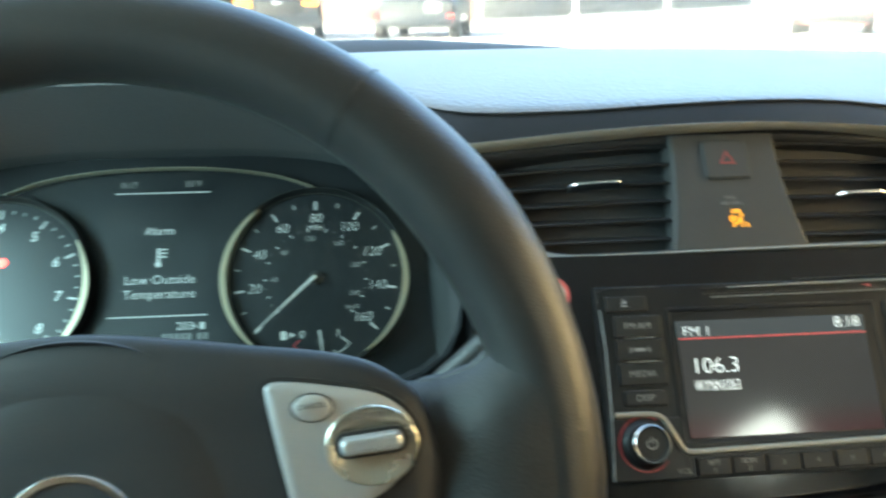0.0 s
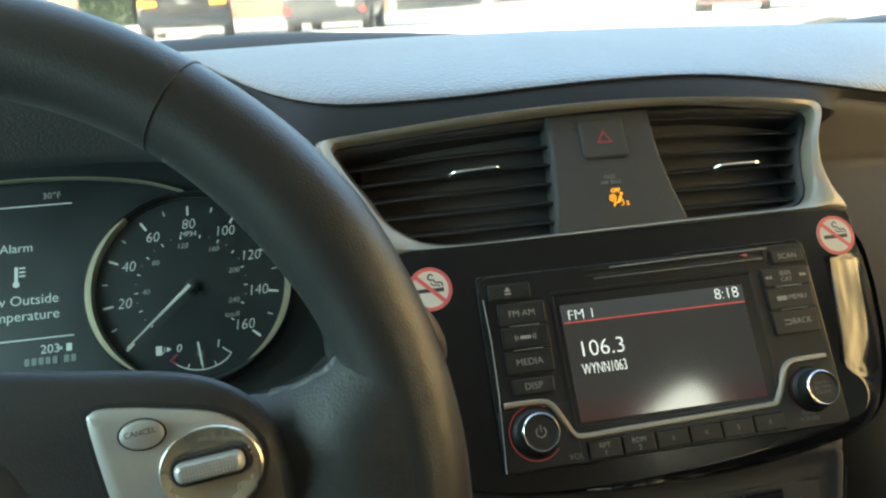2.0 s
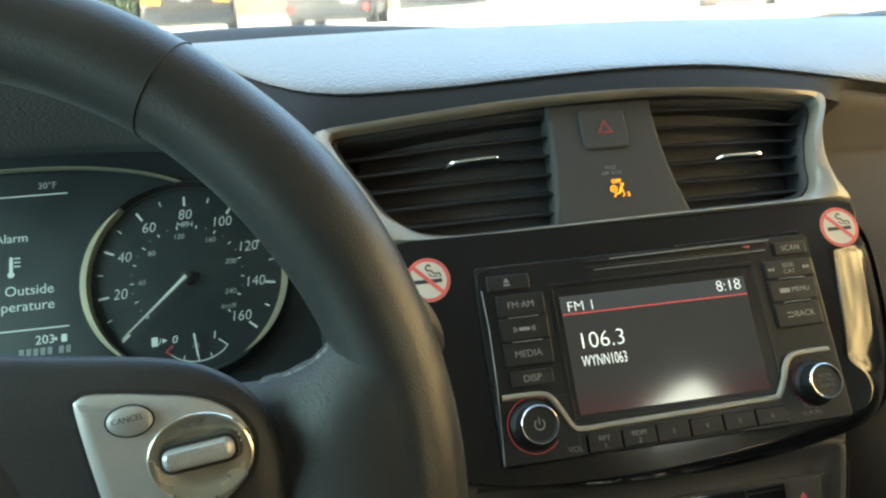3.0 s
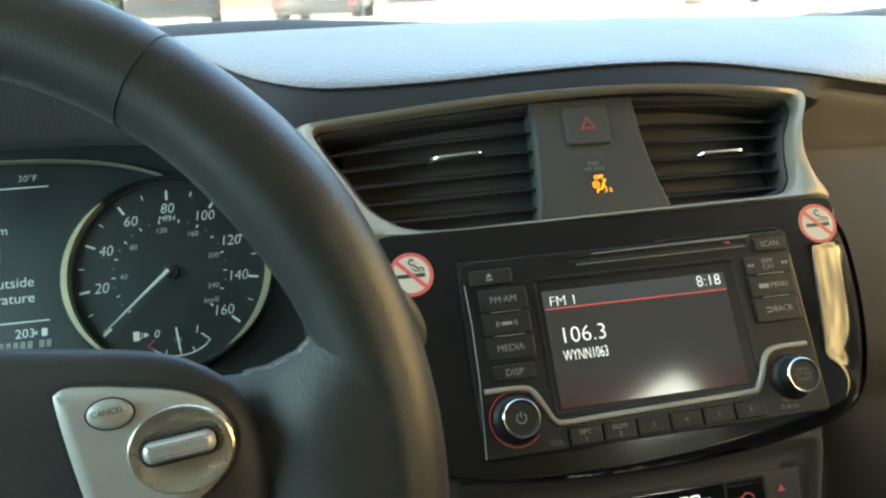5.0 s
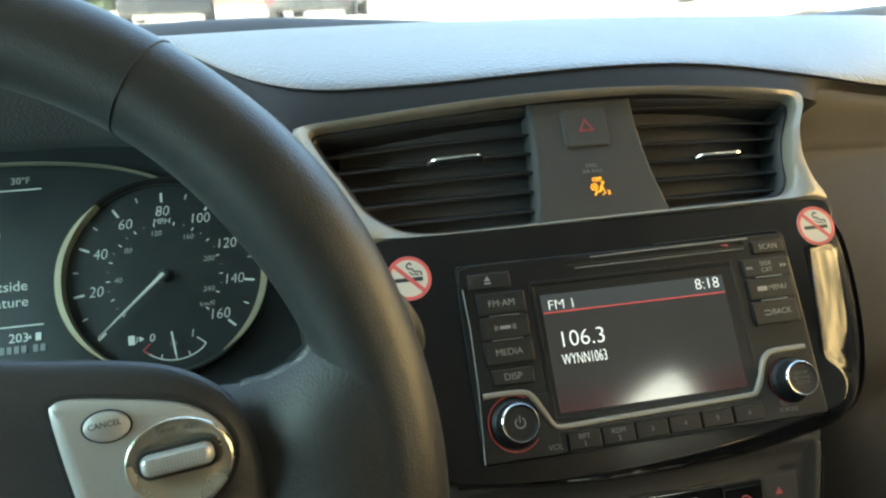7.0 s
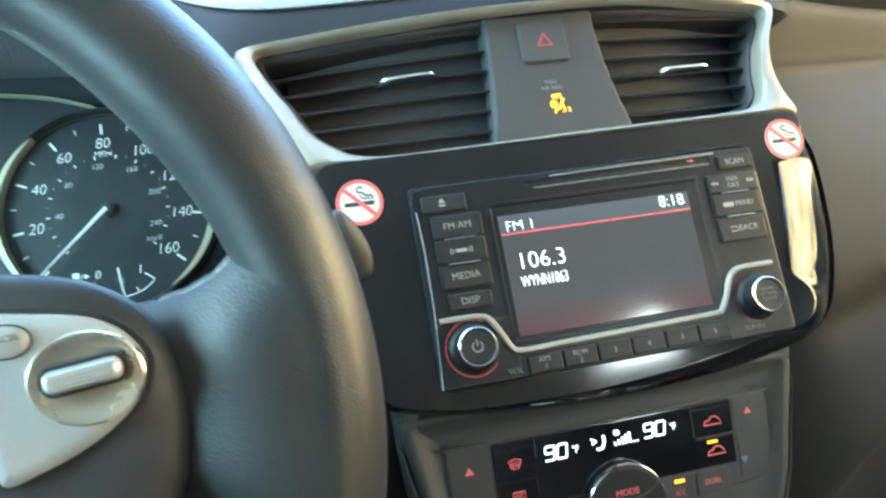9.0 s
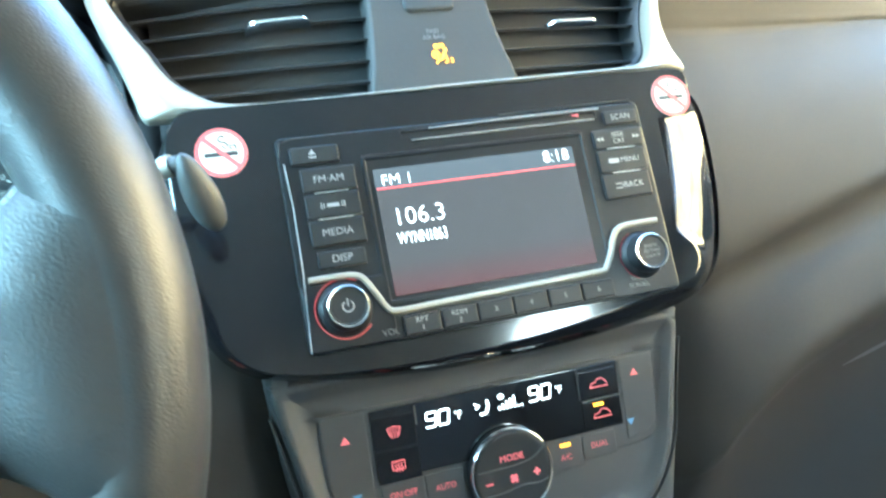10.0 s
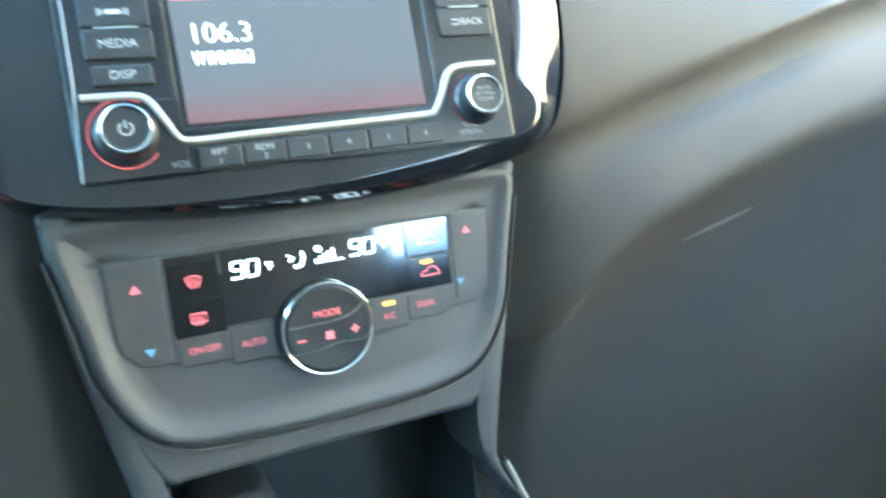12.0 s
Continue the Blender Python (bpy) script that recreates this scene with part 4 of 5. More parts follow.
for z, sq in ((14.8, False), (-2.9, True)):
    k = part("defrost_key", dome(rrect(-70.4, z - 8.3, -47.5, z + 8.3, 0.8), [(0, 1), (0.25, 0.68), (0.5, 0.62)]), PIANO, climate)
    heat_mark(-59.2, z, sq, k)
for z in (16.5, -0.6):
    k = part("recirculation_key", dome(rrect(47.5, z - 7.9, 71.4, z + 7.9, 0.8), [(0, 1), (0.25, 0.68), (0.5, 0.62)]), PIANO, climate)
    bm = ribbon([(54, z - 2), (55, z + 0.2), (57.5, z + 0.6), (59, z + 2.4), (62, z + 2.2), (64, z + 0.4), (65, z - 2), (54, z - 2)], 0.7, [(0, 0.45), (0.05, 0.25)])
    part("car_symbol", bm, GLOW_RED, k, "red lit car outline symbol", smooth=0)
    if z < 10:
        part("amber_light", dome(rrect(54.6, z + 4.6, 61, z + 6.2, 0.4), [(0, 0.45), (0.1, 0.2)]), GLOW_AMBER, k, "amber indicator light", smooth=0)
part("key_line", dome(rrect(48, 7.7, 71, 8.5, 0.2), [(0, 0.2), (0.1, -0.5)]), TRIM_GREY, climate, smooth=0)
part("key_line", dome(rrect(46.3, 9, 47.0, 26.5, 0.2), [(0, 0.4), (0.1, -0.3)]), TRIM_GREY, climate, smooth=0)
part("key_line", dome(rrect(72.2, 9, 73.0, 26.5, 0.2), [(0, 0.4), (0.1, -0.3)]), TRIM_GREY, climate, smooth=0)
part("key_line", dome(rrect(-47.2, 16, -46.5, 26.0, 0.2), [(0, 0.4), (0.1, -0.3)]), TRIM_GREY, climate, smooth=0)
for text, x0, x1, z0, z1, amber in (("ON·OFF", -70, -47, -25.2, -12, 0), ("AUTO", -46.4, -25, -28.5, -11.5, 0), ("A/C", 24.5, 44.6, -27, -10.5, 1), ("DUAL", 45.2, 66, -24.6, -11, 0)):
    k = part("climate_key", dome(rrect(x0, z0, x1, z1, 0.8), [(-0.3, 2.0), (0, 2.3), (0.1, 1.6), (0.5, 1.35)]), KEY_FLUSH, climate)
    zt = (z0 + z1) / 2 - (1.8 if amber else -0.2)
    words("lettering", text, (x0 + x1) / 2, zt, 3.2, GLOW_RED, k, y=1.25, weight=-0.03, squeeze=0.9, label="red lit lettering " + text)
    if amber:
        part("amber_light", dome(rrect(31.6, -14.6, 38, -12.8, 0.4), [(0, 1.4), (0.1, 1.1)]), GLOW_AMBER, k, "amber indicator light", smooth=0)
kn = part("mode_knob", lathe([(23.4, 2), (23.2, -3), (21.8, -5.0), (20.6, -5.4), (19.6, -5.2), (1, -5.8)], 0, -19, 56), KEY, climate, "round dark mode knob")
part("knob_ring", lathe([(23.3, -2.0), (23.7, -3.6), (23.4, -5.0), (22.8, -5.6), (22.2, -5.2)], 0, -19, 64, cap=False), CHROME, kn, "chrome knob rim")
words("lettering", "MODE", 0, -10.8, 3.4, GLOW_RED, kn, y=-6.1, weight=0.0, label="dim red lettering MODE")
words("lettering", "–", -14.2, -22, 5.0, GLOW_RED, kn, y=-6.1, weight=0.2)
words("lettering", "+", 13.2, -21.4, 5.4, GLOW_RED, kn, y=-6.1, weight=0.2)
bm = bmesh.new()
for a in range(4):
    ribbon([(0, -22), (2.4 * math.cos(radians(45 + 90 * a)), -22 + 2.4 * math.sin(radians(45 + 90 * a)))], 1.8, [(0, -5.9), (0.05, -6.1)], bm=bm)
part("fan_symbol", bm, GLOW_RED, kn, "red lit fan symbol", smooth=0)
part("knob_step", ribbon(spline([(-19.6, -15.5), (-8, -15.4), (2, -15.2), (12, -13.4), (19.5, -8.5)], 4, closed=False), 0.9, [(0, -5.5), (0.25, -6.15)]), KEY_SOFT, kn)
part("knob_step", ribbon(spline([(-18, -29), (-6, -28.4), (5, -26.6), (14, -27.4), (20, -26)], 4, closed=False), 0.9, [(0, -5.5), (0.25, -6.1)]), KEY_SOFT, kn)

# ---- lower console ----
console = thing("centre_console", CLIM, "grey plastic console frame with an open storage bin", "console")
RAIL = [(100, 118, 78, 16), (100, 116.5, 44, 15), (98, 114, 8, 15), (94, 110.5, -20, 15.5), (90, 106.5, -42, 16), (82, 100, -75, 16), (80.5, 95.5, -100, 16), (84, 94, -118, 16), (94, 101, -135, 16), (103, 108, -147, 16.5), (134, 140, -204, 22)]
for s in (-1, 1):
    rows = []
    near = 0 if s > 0 else 5
    side = [(s * (a + 4) - 4 + near, s * (b + 4) - 4 + near, z, y) for a, b, z, y in RAIL]
    inner = spline([(a, z, y) for a, b, z, y in side], 5, closed=False)
    outer = spline([(b, z, y) for a, b, z, y in side], 5, closed=False)
    for (a, z, y), (b, z2, y2) in zip(inner, outer):
        rows.append([tuple(Vector(p) * MM) for p in ((a, y + 40, z), (a + s * 0.4, y - 4, z), (a + s * 1.8, y - 9, z), ((a + b) / 2, y - 10, z), (b - s * 2.4, y - 9.2, z), (b - s * 0.5, y - 5, z), (b, y + 60, z))])
    part("rail", loft(rows), TRIM_GREY, console, smooth=60)
    rows = []
    for x, z, y in spline([(97, -121, 14), (102.5, -134, 14), (108.5, -149, 14), (137, -205, 19)], 6, closed=False):
        x = s * (x + 4) - 4 + near
        rows.append([tuple(Vector(p) * MM) for p in ((x - s * 2.0, y, z), (x - s * 1.8, y - 7, z), (x, y - 8.5, z), (x + s * 1.8, y - 7, z), (x + s * 2.0, y, z))])
    part("silver_strip", loft(rows), SILVER, console, "bright silver trim strip")
BAR = mirrored([(0, -50), (84, -46), (100, -36), (97, -60), (90, -74), (86.5, -80), (83, -82.6), (78, -83.4), (40, -83.2), (0, -83)])
part("cross_bar", dome([((x if x > 0 else x * 0.955) - 4, z) for x, z in spline(BAR, 4)], [(0, 40), (0, 10), (1.5, 6.8), (4, 6.2)]), TRIM_GREY, console, smooth=60)
part("lip", ribbon([p for p in inset(SURR, -2.7) if p[1] < 34], 1.6, [(0, 9), (0.2, 3.4), (0.6, 2.8)]), TRIM_GREY, console, smooth=60)
bin_ = part("storage_bin", box(-0.091, 0.110, -0.260, 0.088, 0.114, -0.060), RUBBER, console, "dark open storage bin", smooth=0)
for x0, x1, y0, y1, z0, z1 in ((-93, -89, 30, 114, -260, -60), (86, 90, 30, 114, -260, -60), (-89, 86, 10, 110, -264, -200), (-89, 86, 12, 110, -84, -80)):
    part("bin_wall", box(x0 * MM, y0 * MM, z0 * MM, x1 * MM, y1 * MM, z1 * MM), RUBBER, bin_, smooth=0)
part("tray_lip", dome(rrect(-80, -196, -26, -122, 14), [(0, 108), (0, 66), (1.5, 61), (5, 59), (9, 60)]), KEY_SOFT, console, "rounded grey lip of the tray in the bin", smooth=60)

# ---- start button ----
start = thing("start_button", STACK @ pose(-0.1690, 0.061, -0.0510, 0), "round red engine start button with an amber light", "start button")
part("ring", lathe([(17.2, 4), (17.2, -2), (16.4, -4), (14.8, -4.4), (13.8, -2.5), (13.6, 2)], 0, 0, 48, cap=False), KEY_SOFT, start, "dark satin ring")
part("cap", lathe([(13.4, 2), (13.3, -3.4), (12.6, -4.4), (8, -3.8), (0.5, -3.6)], 0, 0, 48), START_RED, start, "red button cap")
words("lettering", "START\nSTOP", 0, -1.5, 3.4, LEGEND_DARK, start, y=-4.3, label="dark lettering START STOP")
part("amber_light", dome(rrect(-7, 6.2, 1.8, 9.4, 1.2), [(0, -3), (0.3, -4.7)]), START_AMBER, start, "amber indicator light")

# ---- instrument cluster ----
CLUST = STACK @ pose(0, 0.068, 0)
cluster = thing("instrument_cluster", CLUST, "black car instrument cluster with silver-ringed gauges and a lit display", "instrument cluster")
FACE = [(-361, 209), (-310, 207), (-255, 201), (-205, 188), (-176, 157), (-172, 110), (-182, 62), (-230, 44), (-300, 60), (-361, 62), (-422, 60), (-492, 44), (-540, 62), (-550, 110), (-546, 157), (-517, 188), (-467, 201), (-412, 207)]
part("backing", dome(spline(FACE, 3), [(-6, -20), (-2, 6), (0, 7), (2, 8)]), GAUGE_FACE, cluster)
part("arc_trim", ribbon(spline([(-470, 172), (-450, 180.5), (-433, 186), (-400, 191), (-361, 192.6), (-322, 191), (-289, 186), (-266, 178.5), (-256, 173)], 5, closed=False), 1.2, [(0, 4), (0.3, -0.4)]), GAUGE_RING, cluster, "thin silver arc over the display")


def gauge(name, cx, label, speed):
    cz = 114
    g = part(name, lathe([(60, 6), (60, 3), (53, 2.6), (1, 2.6)], cx, cz, 64), GAUGE_FACE, cluster, label)
    part("rim", lathe([(61.6, 6), (61.4, -2), (60.6, -3), (59.6, -2.4), (58.4, 1), (57.4, 3)], cx, cz, 72, cap=False), KEY, g)
    part("thin_ring", arc_strip(cx, cz, 58.4, 0, 360, 1.3, [(0, 3), (0.3, 1.4)], 72), GAUGE_RIM, g, "thin grey gauge ring")
    # Tapered crescents put the ring's highlights into shape and colour.
    for a0, a1 in ((128, 238), (30, -58)):
        n = 48
        path = [(cx + 58.6 * math.cos(radians(a0 + (a1 - a0) * i / n)), cz + 58.6 * math.sin(radians(a0 + (a1 - a0) * i / n))) for i in range(n + 1)]
        wide = [1.3 + 3.6 * math.sin(math.pi * i / n) ** 0.6 for i in range(n + 1)]
        part("ring_glint", ribbon(path, wide, [(0, 3), (0.25, -1.5), (0.7, -4.0)]), GAUGE_RING, g, "bright crescent put in for the gauge ring's glint")
    if speed:
        for k in range(17):
            a = radians(90 - (k * 10 - 80) * 1.65)
            major = k % 2 == 0
            r0, r1 = (46.5, 52.5) if major else (49.3, 52.5)
            p = [(cx + r * math.cos(a), cz + r * math.sin(a)) for r in (r0, r1)]
            part("tick", ribbon(p, 1.3 if major else 0.7, [(0, 2.5), (0.05, 2.2)]), GAUGE_MARK, g, smooth=0)
            if major and k:
                words("lettering", str(k * 10), cx + 40 * math.cos(a), cz + 40.5 * math.sin(a), 6.4, GAUGE_MARK, g, y=2.3, shear=0.15, weight=-0.13, squeeze=0.92, label="white gauge number")
        words("lettering", "MPH", cx - 0.5, cz + 34.1, 3.5, GAUGE_MARK, g, y=2.3, shear=0.15, weight=-0.05)
        for k in range(27):
            a = radians(90 - (k * 10 / 1.609 - 80) * 1.65)
            major = k % 2 == 0
            p = [(cx + r * math.cos(a), cz + r * math.sin(a)) for r in ((31.5, 33.6) if major else (32.4, 33.6))]
            part("fine_tick", ribbon(p, 0.7 if major else 0.4, [(0, 2.5), (0.05, 2.25)]), GAUGE_DIM if not major else GAUGE_MARK, g, smooth=0)
            if k in (4, 8, 12, 16, 20, 24):
                words("lettering", str(k * 10), cx + 27 * math.cos(a), cz + 27 * math.sin(a), 3.2, GAUGE_DIM, g, y=2.3, shear=0.15)
        words("lettering", "km/h", cx + 23, cz - 20, 3.0, GAUGE_DIM, g, y=2.3, shear=0.15)
        a = radians(222.5)
        part("needle", ribbon([(cx + r * math.cos(a), cz + r * math.sin(a)) for r in (0, 24, 51)], [2.3, 1.5, 0.7], [(0, -3.2), (0.3, -4.4)]), GAUGE_MARK, g, "pale speedometer needle")
        part("hub", lathe([(4.2, 2.6), (4, -0.5), (3.4, -1.0), (1, -1.1)], cx, cz, 24), VENT_BLACK, g)
        # fuel gauge in the foot of the dial
        part("fuel_arc", arc_strip(cx + 3.5, cz - 27, 24.5, 232, 308, 0.7, [(0, 2.5), (0.05, 2.2)], 20), GAUGE_MARK, g, smooth=0)
        part("fuel_zero", ribbon([(cx - 10.5, cz - 40.5), (cx - 14.5, cz - 44), (cx - 11, cz - 46.6)], 1.2, [(0, 2.5), (0.05, 2.2)]), EMPTY_RED, g, "red empty mark", smooth=0)
        part("fuel_full", ribbon([(cx + 16, cz - 39.5), (cx + 21, cz - 43.5), (cx + 18, cz - 47)], 0.8, [(0, 2.5), (0.05, 2.2)]), GAUGE_MARK, g, smooth=0)
        for t in (250, 271, 290):
            part("fuel_tick", ribbon([(cx + 3.5 + r * math.cos(radians(t)), cz - 27 + r * math.sin(radians(t))) for r in (21.5, 24.5)], 0.6, [(0, 2.5), (0.05, 2.2)]), GAUGE_MARK, g, smooth=0)
        part("fuel_needle", ribbon([(cx + 4, cz - 49), (cx + 2.2, cz - 35)], 1.1, [(0, 0), (0.2, -0.6)]), GAUGE_MARK, g, "pale fuel needle")
        words("lettering", "0", cx - 9.4, cz - 37.2, 4.6, GAUGE_MARK, g, y=2.3, shear=0.15)
        words("lettering", "1", cx + 13.5, cz - 37.0, 4.6, GAUGE_MARK, g, y=2.3, shear=0.15)
        words("lettering", "1/2", cx + 2.5, cz - 42, 2.6, GAUGE_DIM, g, y=2.3)
        bm = dome(rrect(cx - 22.6, cz - 40, cx - 19, cz - 34.4, 0.4), [(0, 2.5), (0.05, 2.2)])
        ribbon([(cx - 18.6, cz - 39), (cx - 17.6, cz - 38), (cx - 17.6, cz - 35.5)], 0.5, [(0, 2.5), (0.05, 2.2)], bm=bm)
        dome([(cx - 16.4, cz - 38.6), (cx - 16.4, cz - 35.4), (cx - 13.6, cz - 37)], [(0, 2.5), (0.05, 2.2)], bm=bm)
        part("fuel_symbol", bm, GAUGE_MARK, g, smooth=0)
    else:
        for k in range(9):
            for h in range(4 if k < 8 else 1):
                a = radians(222 - (k + h / 4) * 33)
                p = [(cx + r * math.cos(a), cz + r * math.sin(a)) for r in ((46.5, 52.5) if not h else (50, 52.5))]
                part("tick", ribbon(p, 1.3 if not h else 0.6, [(0, 2.5), (0.05, 2.2)]), GAUGE_MARK, g, smooth=0)
            words("lettering", str(k), cx + 40 * math.cos(radians(222 - k * 33)), cz + 40 * math.sin(radians(222 - k * 33)), 6.4, GAUGE_MARK, g, y=2.3, shear=0.15, weight=0.1)
        part("warning_lamp", lathe([(3.2, 2.6), (3.0, 2.2), (1, 2.2)], cx + 3, cz + 17, 20), mat("warning_red", (0.6, 0.05, 0.05), 0.4, vary=0, emit=(1, 0.04, 0.03), power=0.5), g, "red lit warning lamp")
    return g


gauge("speedometer", -260, "round speedometer at rest", True)
gauge("rev_counter", -462, "round rev counter", False)
disp = part("display", dome(rrect(-396, 70, -326, 188, 4), [(0, 7.97), (0.05, 7.95)]), GAUGE_FACE, cluster, "dark lit information display")
words("lettering", "Alarm", -362.5, 150.5, 5.4, GAUGE_MARK, disp, y=7.4, label="white display lettering Alarm")
bm = dome(rrect(-363.6, 129, -361.6, 139, 0.8), [(0, 7.6), (0.05, 7.4)])
dome(oval(-362.6, 128, 2.0, 2.0, 12), [(0, 7.6), (0.05, 7.4)], bm=bm)
for z in (132.5, 135, 137.5):
    dome(rrect(-361, z, -357.4, z + 1.0, 0.2), [(0, 7.6), (0.05, 7.4)], bm=bm)
part("thermometer_symbol", bm, GAUGE_MARK, disp, smooth=0)
words("lettering", "Low Outside", -361, 117.4, 6.0, GAUGE_MARK, disp, y=7.4, weight=-0.03, label="white display lettering Low Outside")
words("lettering", "Temperature", -361, 107.8, 6.0, GAUGE_MARK, disp, y=7.4, weight=-0.03, label="white display lettering Temperature")
for z in (177.5, 93.5):
    part("display_line", dome(rrect(-393, z - 0.4, -330, z + 0.4, 0.3), [(0, 7.6), (0.05, 7.4)]), GAUGE_MARK, disp, smooth=0)
words("lettering", "203", -343.5, 86.4, 5.2, GAUGE_MARK, disp, y=7.4)
part("fuel_symbol", dome(rrect(-334.6, 84.2, -331.4, 88.8, 0.4), [(0, 7.6), (0.05, 7.4)], bm=dome([(-337, 85.2), (-337, 87.8), (-339, 86.5)], [(0, 7.6), (0.05, 7.4)])), GAUGE_MARK, disp, smooth=0)
words("lettering", "30°F", -342, 183.2, 4.2, GAUGE_DIM, disp, y=7.4)
words("lettering", "8:17", -384, 183.2, 4.2, GAUGE_DIM, disp, y=7.4)
for i in range(7):
    x = -358 + 3.9 * i + (2.5 if i > 4 else 0)
    part("bar", dome(rrect(x, 77.6, x + 2.9, 82.0, 0.5), [(0, 7.6), (0.05, 7.4)]), LEGEND_DIM, disp, smooth=0)
lens = part("lens_cover", dome(spline(FACE, 3), [(0, -5), (3, -7.6), (10, -8.0)]), GLASS, cluster, "clear plastic cover over the gauges")
lens.visible_shadow = False

# ---- wiper stalk ----
stalk = thing("wiper_stalk", pose(-0.1345, -0.010, 0.9180), "grey wiper stalk with a leaf-shaped end behind the wheel", "stalk")
rod = [(-0.085, 0.030, -0.075), (-0.050, 0.020, -0.030), (-0.020, 0.007, 0.0085), (-0.006, 0.002, 0.0122)]
part("rod", tube(rod, [0.0085, 0.0066, 0.0044, 0.0038], 16), KEY_SOFT, stalk)
bm = bmesh.new()
bmesh.ops.create_uvsphere(bm, u_segments=28, v_segments=16, radius=1.0)
for v in bm.verts:
    v.co.x *= 1 - 0.18 * v.co.z
bm.transform(pose(0, 0, 0, 0, -17, 0) @ Matrix.Diagonal((0.0070, 0.0055, 0.0180, 1)))
part("paddle", bm, TRIM_GREY, stalk, "smooth grey leaf-shaped stalk end")
part("collar", tube([(-0.013, 0.0044, 0.0105), (-0.009, 0.003, 0.0118)], 0.0045, 16), SILVER, stalk, "bright collar")

# ---- steering wheel ----
wheel = thing("steering_wheel", WHEEL, "black leather three-spoke steering wheel with silver switches", "steering wheel")
R, r0 = 0.1634, 0.0172
n = 160
ring, radii = [], []
for k in range(n):
    a = 2 * math.pi * k / n
    ring.append((R * math.cos(a), 0, R * math.sin(a)))
    bulge = 0.0022 * (math.exp(-((math.degrees(a) - 35) / 12) ** 2) + math.exp(-((math.degrees(a) - 145) / 12) ** 2))
    radii.append(r0 + bulge * 0.6)
part("rim", tube(ring, radii, 28, closed=True, flat=1.1), LEATHER, wheel, "worn grained leather rim", smooth=80)
for a in (54.6, 125.4):
    p = Matrix.Rotation(radians(-a), 4, "Y")
    bm = bmesh.new()
    loop = [(R + (r0 + 0.0003) * math.cos(2 * math.pi * k / 32), (r0 + 0.0003) * 1.1 * math.sin(2 * math.pi * k / 32), 0) for k in range(32)]
    tube(loop, 0.00024, 6, bm=bm, closed=True)
    bm.transform(p)
    part("seam", bm, LEATHER, wheel, "stitched rim seam")
HUB = [(0, 57), (35, 54), (58, 51), (78, 48.6), (93, 45.6), (104, 41), (114, 33), (120.5, 21), (123.5, 5), (120, -18), (108, -40), (84, -62), (50, -78), (0, -84)]
part("spoke_base", dome(spline(mirrored([(x * 1.02, z * 1.02) for x, z in HUB]), 4), [(16, 30), (14, 12), (10, 5), (9, 3)]), RUBBER, wheel, smooth=60)
rng_fold = random.Random(11)
part("airbag_cover", dome(spline(mirrored(HUB), 4), [(12, 12), (5, 4), (1.5, -1), (0.6, -4.5), (1.6, -8), (5, -11), (11, -12.6), (20, -13.0), (30, -12)]), WHEEL_PLASTIC, wheel, "grained black airbag cover", smooth=70)
